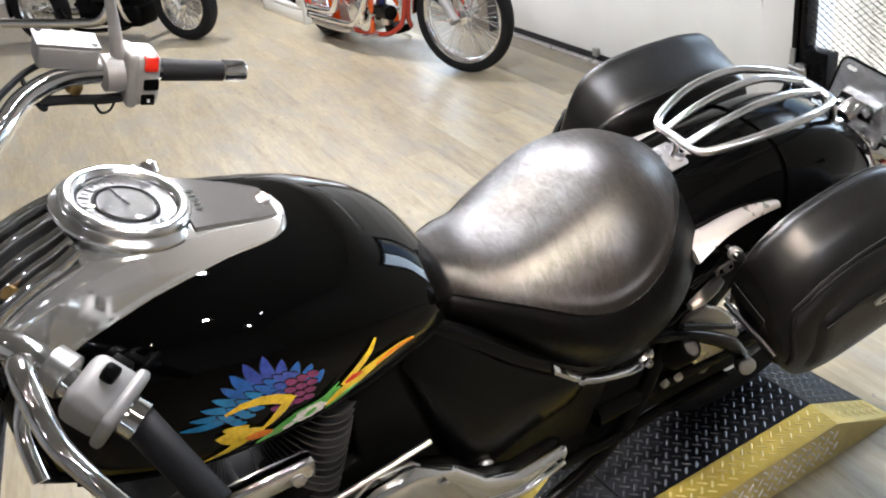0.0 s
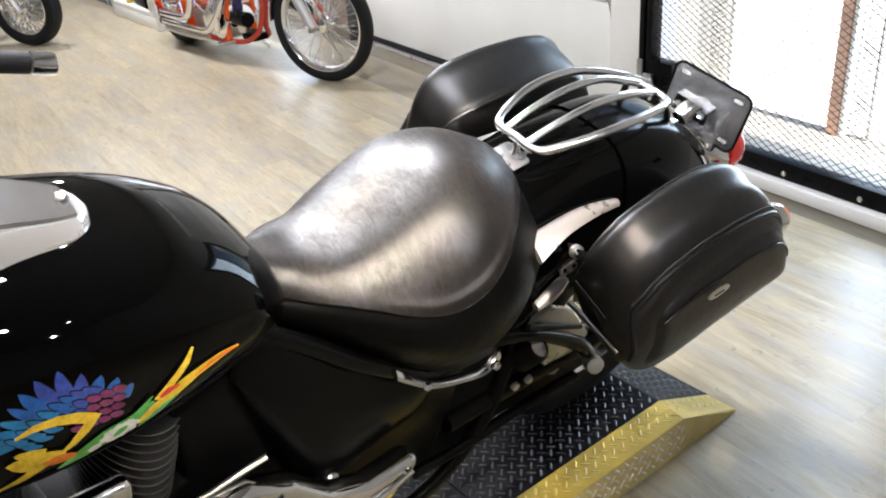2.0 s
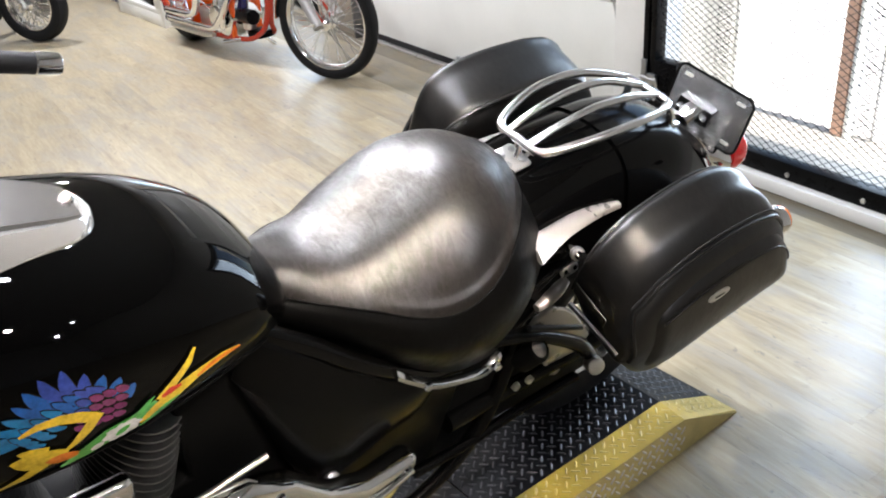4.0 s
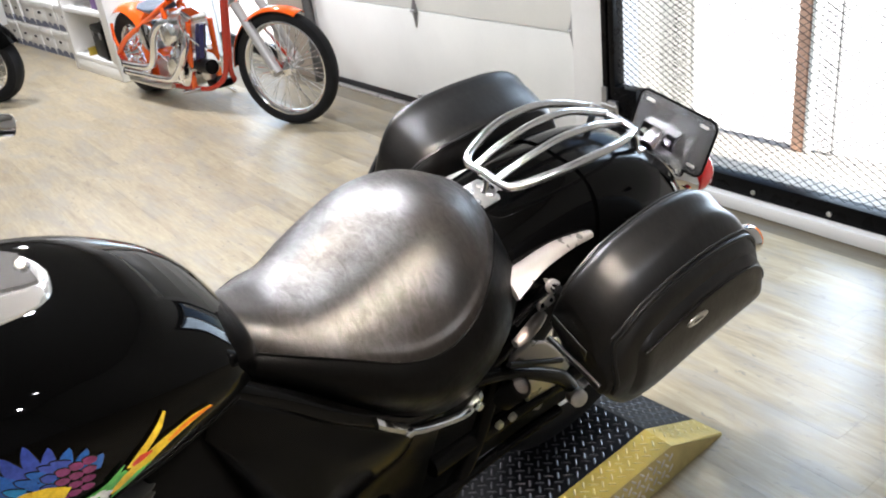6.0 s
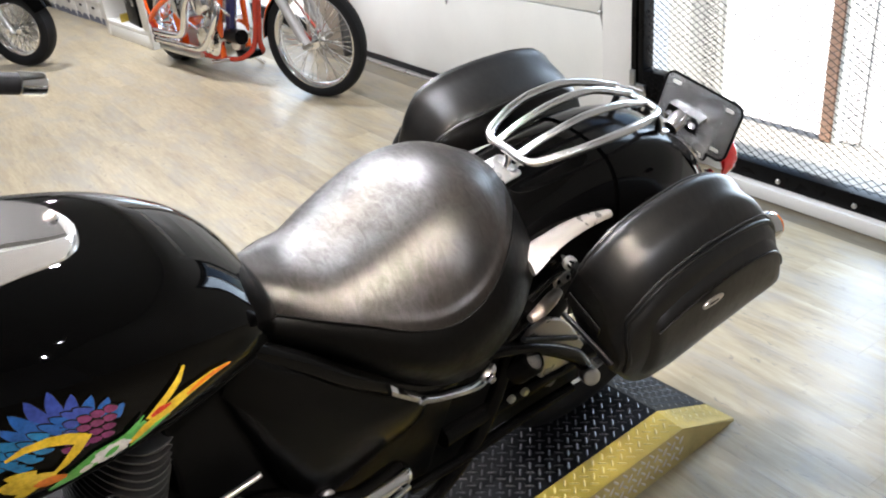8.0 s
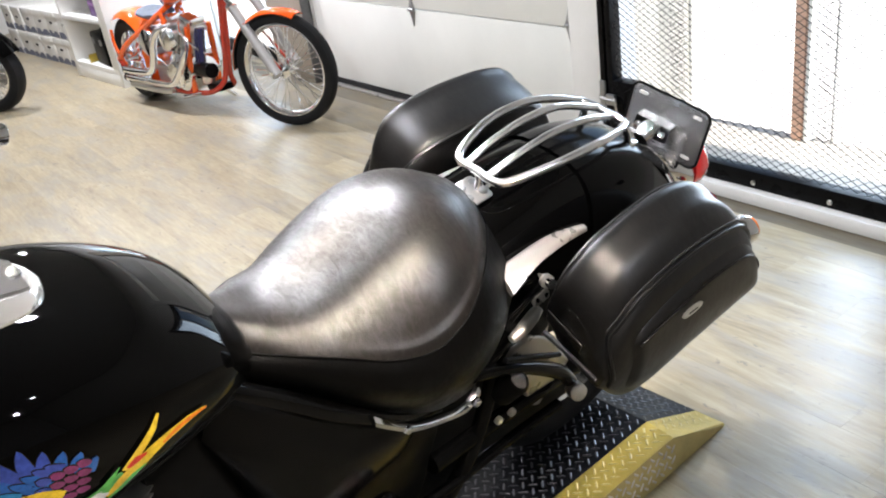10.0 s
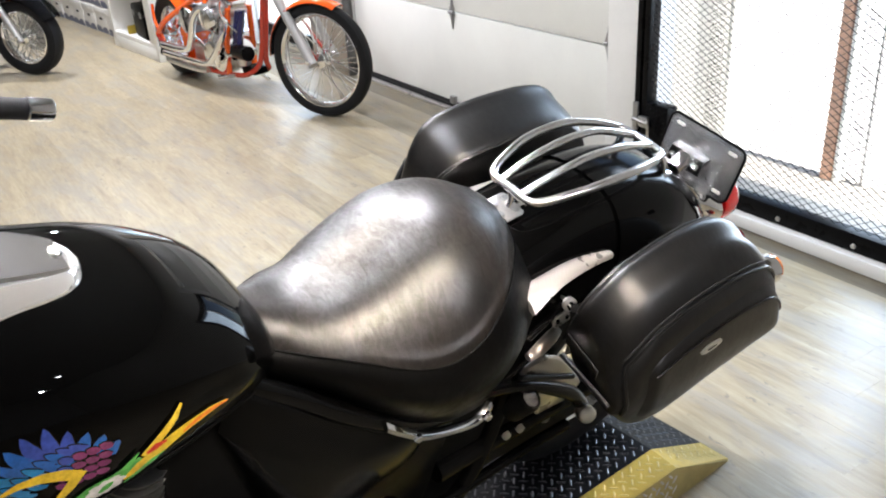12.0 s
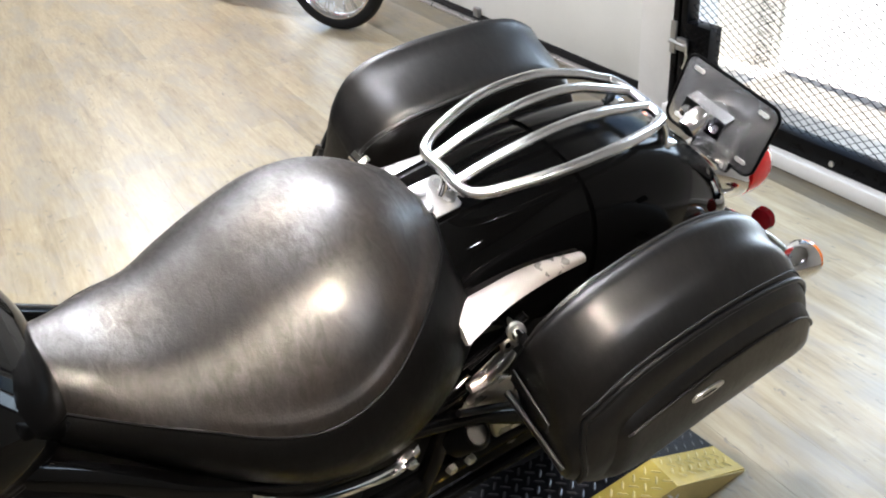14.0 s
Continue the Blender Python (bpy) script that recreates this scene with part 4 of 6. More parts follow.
# seat bracket plate on the fender
br = part("seat_bracket", slab(rounded(0.062, 0.066, 0.008), 0.004, 0.001, Matrix.Translation((0.002, -0.018, 0.868)) @ pose(0, 0, 0, 8, 6, 0)), satin, bike, "bright steel seat bracket plate")
for x, y in ((0.018, -0.034), (-0.012, -0.024), (0.016, 0.004), (-0.014, 0.006)):
    part("bracket_bolt", lathe([(0.009, 0), (0.009, 0.003), (0.0065, 0.0055), (0.0001, 0.006)], 16, Matrix.Translation((x, y, 0.873))), dull_steel, br)

# fender struts
for sgn, nm in ((1, "near"), (-1, "far")):
    ux, uz = crv([-0.06, 0.0, 0.04, 0.08, 0.15, 0.22], [0.122, 0.122, 0.123, 0.126, 0.132, 0.141]), crv([-0.06, 0.0, 0.04, 0.08, 0.15, 0.22], [0.792, 0.800, 0.806, 0.808, 0.799, 0.785])
    lx, lz = crv([-0.06, 0.0, 0.073, 0.15, 0.22], [0.168, 0.158, 0.150, 0.145, 0.1425]), crv([-0.06, 0.0, 0.073, 0.15, 0.22], [0.768, 0.789, 0.794, 0.789, 0.781])
    rows = []
    for u in spaced(-0.06, 0.158, 24):
        row = []
        for k in range(9):
            t = k / 8
            row.append((sgn * (ux(u) + (lx(u) - ux(u)) * t + 0.003 * math.sin(math.pi * t)), u, uz(u) + (lz(u) - uz(u)) * t + 0.004 * math.sin(math.pi * t)))
        rows.append(row + [(sgn * (lx(u) - 0.006), u, lz(u) - 0.006), (sgn * (ux(u) - 0.010), u, uz(u) - 0.008)])
    part("fender_strut", loft(bmesh.new(), rows), pale_alloy, bike, "pale polished fender strut", 60)
    so = part("bag_standoff", rod((sgn * 0.150, 0.012, 0.766), (sgn * 0.206, -0.008, 0.790), 0.009, 16), chrome, bike, "chrome saddlebag standoff")
    part("standoff_collar", lathe([(0.0001, -0.004), (0.0125, -0.004), (0.013, 0.004), (0.0001, 0.006)], 18, along((sgn * 0.188, -0.001, 0.782), (sgn * 0.206, -0.008, 0.790))), satin, so)

# luggage rack
RC = -0.006                                   # the rack sits a little off the middle
rk = [(0.052, 0.012, 0.902), (0.078, 0.07, 0.914), (0.092, 0.14, 0.923), (0.093, 0.23, 0.924), (0.080, 0.30, 0.914), (0.064, 0.342, 0.904), (0.048, 0.366, 0.898)]
half = [(x + RC, y, z) for x, y, z in rk] + [(RC, 0.371, 0.897)]
loop = [(RC, 0.006, 0.904)] + half + [(RC - x, y, z) for x, y, z in reversed(rk)]
rack = part("luggage_rack", tube(loop, 0.0084, 12, 4, closed=True), rack_metal, bike, "chrome tubular luggage rack")
for s in (-1, 1):
    part("rack_bar", tube([(RC + s * 0.026, 0.008, 0.904), (RC + s * 0.030, 0.07, 0.924), (RC + s * 0.032, 0.16, 0.938), (RC + s * 0.032, 0.25, 0.934), (RC + s * 0.026, 0.32, 0.914), (RC + s * 0.020, 0.370, 0.897)], 0.0078, 12, 5), rack_metal, rack)
    part("rack_foot", tube([(RC + s * 0.045, 0.364, 0.898), (RC + s * 0.055, 0.376, 0.875), (RC + s * 0.06, 0.38, 0.852)], 0.008, 10, 4), chrome, rack)
    part("rack_tab", block((0.02, 0.03, 0.006), (RC + s * 0.06, 0.388, 0.848), 0.002, None), chrome, rack)
part("rack_front_foot", tube([(0.0, 0.006, 0.903), (0.003, 0.004, 0.885), (0.004, 0.0, 0.872)], 0.008, 10, 4), chrome, rack)
part("rack_stay", rod((0.03, 0.008, 0.900), (0.012, 0.012, 0.872), 0.005), chrome, rack)

# saddlebags: arched lid, blunt front gusset, tapering tail
BU = [-0.016, -0.012, -0.002, 0.015, 0.05, 0.10, 0.18, 0.25, 0.32, 0.39, 0.44, 0.475, 0.497]
b_crest = crv(BU, [0.792, 0.806, 0.824, 0.840, 0.864, 0.880, 0.894, 0.897, 0.880, 0.838, 0.785, 0.725, 0.675])
b_far = crv(BU, [0.838, 0.852, 0.866, 0.878, 0.888, 0.894, 0.900, 0.900, 0.896, 0.878, 0.838, 0.772, 0.71])
b_weld = crv(BU, [0.712, 0.724, 0.742, 0.762, 0.793, 0.812, 0.827, 0.830, 0.824, 0.800, 0.752, 0.70, 0.655])
b_base = crv(BU, [0.648, 0.641, 0.630, 0.612, 0.574, 0.543, 0.541, 0.552, 0.560, 0.568, 0.576, 0.586, 0.602])
b_wide = crv(BU, [0.90, 0.93, 0.96, 0.99, 1.0, 1.0, 1.0, 1.0, 1.0, 0.99, 0.97, 0.92, 0.84])


def bag_ring(u, sgn=1):
    c, w, b = b_crest(u) if sgn > 0 else b_far(u), b_weld(u), b_base(u)
    m = (w + b) / 2
    pts = [(0.214, b + 0.03), (0.207, m - 0.02), (0.207, m + 0.05), (0.210, c - 0.040), (0.219, c - 0.012), (0.236, c), (0.264, c - 0.012), (0.290, c - 0.34 * (c - w)), (0.312, c - 0.66 * (c - w)), (0.328, w),
           (0.345, w - 0.10 * (w - b)), (0.358, w - 0.34 * (w - b)), (0.364, m), (0.362, w - 0.68 * (w - b)), (0.354, w - 0.86 * (w - b)), (0.336, w - 0.96 * (w - b)), (0.30, b), (0.25, b + 0.002)]
    if sgn < 0:
        # the far bag's lid rises from a crisp inner edge to its outer crown
        c -= 0.006
        pts[2:10] = [(0.207, m + 0.05), (0.207, c - 0.055), (0.209, c - 0.040), (0.219, c - 0.028), (0.250, c - 0.014), (0.284, c - 0.004), (0.305, c), (0.326, min(w, c - 0.03))]
    # the floor of the bag rises towards the wheel at its front
    rise = 0.42 * max(0.0, 1 - max(0.0, u + 0.016) / 0.16)
    pts = [(x, z + (rise * (0.345 - x) if z < b + 0.012 or x < 0.215 and z < b + 0.035 else 0.0)) for x, z in pts]
    p = smooth_path([(x, 0, z) for x, z in pts] + [(pts[0][0], 0, pts[0][1])], 3)[:-1]
    k = b_wide(u)
    f = 1.0 if sgn > 0 else 0.72 + 0.28 * (1 - (1 - min(1.0, max(0.0, (u + 0.016) / 0.15))) ** 3)
    out = []
    for q in p:
        x = 0.285 + (0.207 + (q.x - 0.207) * k - 0.285) * f
        z = m + (q.z - m) * (0.5 + 0.5 * k) * (0.35 + 0.65 * f)
        uu = u
        out.append(Vector((x, uu, z)) if sgn > 0 else Vector((0.178 + (x - 0.207) * 1.20, 0.008 + u * 0.92, z)))
    return out


def saddlebag(sgn):
    us = [BU[0] + (BU[-1] - BU[0]) * (math.sin(math.pi * (i / 40 - 0.5)) + 1) / 2 for i in range(41)]
    flip = lambda r: [Vector((sgn * p.x, p.y, p.z)) for p in r]
    bag = part("saddlebag", loft(bmesh.new(), [flip(bag_ring(u, sgn)) for u in us]), bag_leather, bike, "black leather saddlebag", 70)
    # arched welt where the lid meets the outer face
    wz = lambda u: b_weld(u)

    def skin(u, z, lift=0.0):
        seg = bag_ring(u, sgn)[18:43]
        return Vector((float(np.interp(-z, [-p.z for p in seg], [p.x for p in seg])) + lift, u if sgn > 0 else 0.008 + u * 0.92, z))

    part("bag_welt", tube(flip([skin(-0.006, z, 0.003) for z in spaced(0.662, 0.722, 6)] + [skin(u, wz(u), 0.003) for u in spaced(0.004, 0.485, 44)]), 0.0046, 8, 1), bag_leather, bag)
    part("stitch_line", tube(flip([skin(u, wz(u) + 0.008, 0.0012) for u in spaced(0.004, 0.482, 44)]), 0.0014, 6, 1), thread, bag)
    # raised outer panel that follows the welt a finger's width below it
    rows = []
    for i, u in enumerate(spaced(0.040, 0.490, 40)):
        t = i / 40
        e = min(1.0, math.sin(math.pi / 2 * min(1, t / 0.04)), math.sin(math.pi / 2 * min(1, (1 - t) / 0.06)))
        mid = 0.66
        zt, zb = mid + (wz(u) - 0.048 + 0.024 * t - mid) * (0.86 + 0.14 * e), mid + (b_base(u) + 0.042 - mid) * (0.86 + 0.14 * e)
        row = []
        for k in range(17):
            s = k / 16
            z = zt + (zb - zt) * s
            lift = 0.012 * e * min(1.0, s / 0.10) ** 0.5 * min(1.0, (1 - s) / 0.25) ** 0.6
            q = skin(u, z, lift - 0.0015)
            row.append(Vector((sgn * q.x, q.y, q.z)))
        rows.append(row)
    pocket = part("pocket", loft(bmesh.new(), rows, closed=False), bag_leather, bag, "raised black leather outer panel", 60)
    edge = [r[2] + Vector((sgn * 0.001, 0, 0)) for r in rows[1:-1]]
    part("pocket_welt", tube(edge, 0.0026, 6, 1), bag_leather, pocket)
    part("lid_piping", tube(flip([bag_ring(u, sgn)[12] + Vector((-0.001, 0, 0)) for u in spaced(-0.012, 0.36, 24)]), 0.0038, 8, 1), bag_leather, bag)
    # piping along the foot of the front gusset and the strap above it
    fy = lambda z: -0.017
    if sgn > 0:
        part("gusset_piping", tube([Vector((x, fy(z) - 0.001, z)) for x, z in ((0.214, 0.690), (0.25, 0.685), (0.29, 0.678), (0.325, 0.671), (0.336, 0.668))], 0.0055, 8, 4), bag_leather, bag)
        part("gusset_strap", slab([(0.216, 0.722), (0.295, 0.700), (0.295, 0.721), (0.216, 0.745)], 0.003, 0.001, Matrix.Translation((0, fy(0.71) - 0.001, 0)) @ pose(0, 0, 0, 90, 0, 0)), bag_leather, bag)
    # oval badge
    bd = Matrix.Translation((sgn * 0.374, 0.180, 0.745)) @ pose(0, 0, 0, 90, 0, 90 if sgn > 0 else -90) @ pose(0, 0, 0, 0, 0, 0)
    oval = [(0.030 * math.cos(a), 0.0115 * math.sin(a)) for a in [2 * math.pi * k / 28 for k in range(28)]]
    badge = part("badge", slab(oval, 0.004, 0.0015, bd), satin, bag, "oval metal badge")
    part("badge_bar", block((0.026, 0.0035, 0.0012), (0, 0, 0.0045), 0.0004, bd), black_plastic, badge)
    part("mounting_bar", rod((sgn * 0.165, -0.05, 0.60), (sgn * 0.165, 0.12, 0.505), 0.006), black_steel, bag)
    return bag


saddlebag(1)
saddlebag(-1)

# tail: light, number plate, signals
tl = part("tail_light", loft(bmesh.new(), [[(0.016 + 0.070 * s * math.cos(a), y, 0.668 + 0.062 * s * math.sin(a)) for a in [2 * math.pi * k / 28 for k in range(28)]] for y, s in ((0.655, 0.97), (0.68, 1.0), (0.705, 0.96), (0.722, 0.82), (0.730, 0.5))]), red_lens, bike, "red tail light lens", 60)
part("light_housing", loft(bmesh.new(), [[(0.012 + 0.068 * s * math.cos(a), y, z + 0.010 + 0.054 * s * math.sin(a)) for a in [2 * math.pi * k / 28 for k in range(28)]] for y, z, s in ((0.57, 0.685, 0.6), (0.605, 0.672, 0.9), (0.64, 0.656, 1.02), (0.658, 0.652, 1.03))]), chrome, tl, "chrome light housing")
part("lens_top", block((0.035, 0.095, 0.010), (0.045, 0.655, 0.722), 0.004, None), red_lens, tl, "red plastic top strip")
PLM = Matrix.Translation((-0.004, 0.613, 0.783)) @ pose(0, 0, 0, 84, 0, 0)
plate = part("number_plate_holder", slab(rounded(0.205, 0.135, 0.02), 0.002, 0.0006, PLM), plate_grey, bike, "bare grey number plate holder")
part("edge_trim", tube([PLM @ Vector((x, y, 0.001)) for x, y in rounded(0.205, 0.135, 0.02)], 0.003, 8, 1, closed=True), black_plastic, plate, "black rubber edge")
for x, y in ((-0.072, 0.048), (0.072, 0.048), (-0.072, -0.048), (0.072, -0.048)):
    part("slot", slab(rounded(0.022, 0.007, 0.0034), 0.0015, 0, PLM @ Matrix.Translation((x, y, 0.0022))), trim_white, plate, "pale slot")
part("plate_bracket", loft(bmesh.new(), [[PLM @ Vector((x, y, z)) for y, z in ((0.012, 0.003), (0.006, 0.026), (-0.012, 0.030), (-0.03, 0.028), (-0.03, 0.024), (-0.008, 0.024), (0.004, 0.003))] for x in (-0.06, -0.052, 0.022, 0.03)]), chrome, plate, "chrome plate bracket")
for k in range(4):
    part("bracket_bolt", bolt_head(PLM @ Vector((-0.05 + 0.022 * k, -0.012, 0.03)), PLM.to_3x3() @ Vector((0, -0.4, 1)), 0.007, 0.010), chrome, plate)
part("plate_lamp", lathe([(0.018, 0), (0.022, 0.02), (0.02, 0.04), (0.01, 0.048), (0.0001, 0.049)], 18, Matrix.Translation((-0.02, 0.55, 0.762)) @ pose(0, 0, 0, -60, 0, 0)), chrome, bike, "chrome plate lamp")
part("fender_tip", tube([(0.03, 0.46, 0.80), (0.035, 0.53, 0.757), (0.04, 0.585, 0.705), (0.045, 0.62, 0.655)], [0.006, 0.011, 0.011, 0.007], 10, 5), chrome, bike, "chrome light bar")
for s in (1, -1):
    part("signal_stem", tube([(s * 0.06, 0.61, 0.62), (s * 0.14, 0.645, 0.605), (s * 0.19, 0.665, 0.590)], 0.010, 10, 4), chrome, bike, "chrome signal stem")
    sig = part("turn_signal", lathe([(0.0001, -0.045), (0.018, -0.042), (0.03, -0.025), (0.035, 0.0), (0.036, 0.012)], 24, Matrix.Translation((s * 0.218, 0.678, 0.584)) @ pose(0, 0, 0, -90, 0, 0)), chrome, bike, "chrome bullet turn signal")
    part("lens", lathe([(0.035, 0.012), (0.033, 0.022), (0.022, 0.03), (0.0001, 0.032)], 24, Matrix.Translation((s * 0.218, 0.678, 0.584)) @ pose(0, 0, 0, -90, 0, 0)), amber, sig, "amber lens")
    part("reflector", lathe([(0.0001, 0), (0.020, 0.001), (0.022, 0.012), (0.016, 0.02), (0.0001, 0.021)], 20, Matrix.Translation((s * 0.138, 0.632, 0.640)) @ pose(0, 0, 0, -90, 0, 0)), dark_red, bike, "round dark red reflector")

# wheels


def wheel(parent, centre, R, tw, rim_r, spokes, axis_m, tyre=rubber, disc=0.0, wire=0.0022):
    """A wire wheel: tyre, rim, hub and laced spokes; axis_m turns its z axis into the axle."""
    M = Matrix.Translation(centre) @ axis_m
    h = tw / 2
    w = part("wheel", lathe([(rim_r + 0.004, -h * 0.55), (rim_r + 0.006, -h * 0.7), (rim_r - 0.006, -h * 0.78), (rim_r - 0.016, -h * 0.55), (rim_r - 0.024, -h * 0.2), (rim_r - 0.026, 0), (rim_r - 0.024, h * 0.2),
                            (rim_r - 0.016, h * 0.55), (rim_r - 0.006, h * 0.78), (rim_r + 0.006, h * 0.7), (rim_r + 0.004, h * 0.55)], 56, M, hollow=True), chrome, parent, "chrome wire wheel")
    prof = [(rim_r - 0.002, -h * 0.72), (rim_r + (R - rim_r) * 0.25, -h * 0.93), (rim_r + (R - rim_r) * 0.55, -h), (R - (R - rim_r) * 0.16, -h * 0.82), (R - (R - rim_r) * 0.04, -h * 0.45), (R, 0),
            (R - (R - rim_r) * 0.04, h * 0.45), (R - (R - rim_r) * 0.16, h * 0.82), (rim_r + (R - rim_r) * 0.55, h), (rim_r + (R - rim_r) * 0.25, h * 0.93), (rim_r - 0.002, h * 0.72)]
    part("tyre", lathe(prof, 64, M, hollow=True), tyre, w, "black tyre")
    part("hub", lathe([(0.012, -h - 0.02), (0.03, -h * 0.9), (0.045, -h * 0.75), (0.045, -h * 0.6), (0.026, -h * 0.4), (0.026, h * 0.4), (0.045, h * 0.6), (0.045, h * 0.75), (0.03, h * 0.9), (0.012, h + 0.02)], 24, M), chrome, w)
    bm = bmesh.new()
    for k in range(spokes):
        side = 1 if k % 2 else -1
        a0 = 2 * math.pi * k / spokes
        a1 = a0 + (0.42 if (k // 2) % 2 else -0.42)
        rod(M @ Vector((0.042 * math.cos(a1 * 1.0), 0.042 * math.sin(a1), side * h * 0.68)), M @ Vector(((rim_r - 0.02) * math.cos(a0), (rim_r - 0.02) * math.sin(a0), side * h * 0.12)), wire, 5, bm)
    part("spokes", bm, chrome, w)
    if disc:
        part("brake_disc", lathe([(0.06, h + 0.004), (disc, h + 0.004), (disc, h + 0.009), (0.06, h + 0.009)], 40, M, hollow=True), satin, w, "steel brake disc")
    return w


side_axis = pose(0, 0, 0, 0, 90, 0)
wheel(bike, (0, 0.37, 0.318), 0.334, 0.165, 0.205, 40, side_axis)
wheel(bike, (0.0, -1.36, 0.318), 0.334, 0.13, 0.22, 40, Matrix.Rotation(radians(-22), 4, "Z") @ side_axis)

# frame, side cover, engine
for s in (1, -1):
    part("frame_rail", tube([(s * 0.10, -0.64, 0.89), (s * 0.115, -0.58, 0.85), (s * 0.128, -0.50, 0.785), (s * 0.145, -0.42, 0.715), (s * 0.152, -0.345, 0.658), (s * 0.15, -0.26, 0.60), (s * 0.135, -0.12, 0.565), (s * 0.12, 0.0, 0.60)], 0.017, 12, 5), black_paint, bike, "gloss black frame tube")
    part("lower_rail", tube([(s * 0.13, -1.0, 0.16), (s * 0.14, -0.6, 0.14), (s * 0.14, -0.25, 0.17), (s * 0.13, -0.08, 0.30), (s * 0.12, -0.02, 0.55)], 0.017, 12, 5), frame_black, bike, "gloss black frame tube")
    part("swing_arm", tube([(s * 0.12, -0.18, 0.36), (s * 0.115, 0.05, 0.35), (s * 0.11, 0.32, 0.328)], 0.024, 12, 4), frame_black, bike, "black swing arm")


def cover(sgn):
    """Teardrop side cover: rounded plate with a bulge."""
    pts = [(-0.632, 0.80), (-0.615, 0.845), (-0.585, 0.855), (-0.49, 0.772), (-0.40, 0.69), (-0.335, 0.628), (-0.245, 0.545), (-0.255, 0.478), (-0.34, 0.452), (-0.44, 0.415), (-0.49, 0.432), (-0.535, 0.51), (-0.583, 0.64)]
    path = smooth_path([(0, a, b) for a, b in pts + pts[:1]], 6)[:-1]
    c = sum(path, Vector()) / len(path)
    rings = []
    for k in range(17):
        t = k / 16
        rings.append([Vector((sgn * (0.128 + 0.034 * math.sin(math.pi / 2 * t) - 0.022 * (1 - t) * 0), c.y + (p.y - c.y) * (1 - t**1.6 * 0.995), c.z + (p.z - c.z) * (1 - t**1.6 * 0.995))) for p in path])
    return loft(bmesh.new(), rings)


for s in (1, -1):
    cv = part("side_cover", cover(s), frame_black, bike, "gloss black side cover", 50)
    part("cover_lock", lathe([(0.017, 0.0), (0.017, 0.006), (0.013, 0.009), (0.0001, 0.008)], 24, Matrix.Translation((s * 0.152, -0.474, 0.452)) @ pose(0, 0, 0, 0, s * 72, 0)), satin, cv, "round cover lock")
    part("lock_slot", block((0.002, 0.014, 0.003), (s * 0.161, -0.474, 0.452), 0.0005), black_plastic, cv)

part("crankcase", block((0.28, 0.52, 0.30), (0, -0.72, 0.34), 0.05, None, None, 4), black_steel, bike, "black engine block")
part("engine_backing", slab([(-0.86, 0.30), (-0.20, 0.24), (-0.14, 0.55), (-0.30, 0.64), (-0.45, 0.73), (-0.62, 0.84), (-0.72, 0.84), (-0.70, 0.60), (-0.84, 0.58)], 0.10, 0.01, Matrix.Translation((0.018, 0, 0)) @ Matrix(((0, 0, 1, 0), (1, 0, 0, 0), (0, 1, 0, 0), (0, 0, 0, 1)))), black_plastic, bike, "black inner engine cover")
part("battery_box", block((0.22, 0.40, 0.36), (0, -0.40, 0.56), 0.03, None, None, 3), black_plastic, bike, "black battery box")
part("rear_box", block((0.20, 0.22, 0.26), (0, -0.10, 0.54), 0.03, None, None, 3), black_plastic, bike, "black inner fender box")
for yb, yt in ((-0.79, -0.725), (-0.90, -1.0)):
    M = along((0, yb, 0.42), (0, yt, 0.82))
    cyl = part("cylinder", lathe([(0.055, 0), (0.058, 0.33), (0.05, 0.37)], 28, M), black_steel, bike, "black finned cylinder")
    for k in range(19):
        z = 0.03 + 0.0175 * k
        rr = 0.050 + 0.022 * (k / 18) ** 0.8
        rings = [[M @ Vector((0.132 * math.cos(a) if abs(M.to_3x3()[0][0]) > 0.5 else rr * math.cos(a), rr * math.sin(a) if abs(M.to_3x3()[0][0]) > 0.5 else 0.132 * math.sin(a), z + dz)) for a in [2 * math.pi * i / 40 for i in range(40)]] for dz in (0.0, 0.003)]
        part("fin", loft(bmesh.new(), rings), fin_metal, cyl, "thin cooling fin with a bright edge")

# chrome covers on the near side of the engine
for s in (1,):
    pts = [(-0.318, 0.425), (-0.305, 0.445), (-0.33, 0.452), (-0.42, 0.445), (-0.50, 0.49), (-0.565, 0.575), (-0.64, 0.625), (-0.71, 0.625), (-0.78, 0.585), (-0.82, 0.50), (-0.82, 0.38), (-0.74, 0.28), (-0.62, 0.25), (-0.5, 0.27), (-0.38, 0.34)]
    m = Matrix.Translation((0.15, 0, 0)) @ Matrix(((0, 0, 1, 0), (1, 0, 0, 0), (0, 1, 0, 0), (0, 0, 0, 1)))
    cc = part("engine_cover", slab(pts, 0.055, 0.022, m, 5), chrome, bike, "polished chrome engine cover", 50)
    part("cover_ridge", tube([(0.207, -0.335, 0.435), (0.208, -0.43, 0.41), (0.208, -0.55, 0.46), (0.208, -0.66, 0.56)], 0.007, 10, 5), chrome, cc)
    for y, z in ((-0.345, 0.43), (-0.60, 0.575), (-0.73, 0.57)):
        part("cover_bolt", bolt_head((0.203, y, z), (1, 0, 0), 0.010, 0.008), chrome, cc)
    part("drive_rod", rod((0.165, -0.60, 0.64), (0.17, -0.90, 0.60), 0.005), satin, bike, "slim shift rod")
    # footrest mount bar ahead of it
    fb = part("air_cover", block((0.03, 0.16, 0.045), (0.165, -0.875, 0.738), 0.012, None, None, 3), chrome, bike, "chrome cover bar under the tank")
    part("cover_bolt", bolt_head((0.181, -0.825, 0.732), (1, 0, 0), 0.010, 0.006), satin, fb)

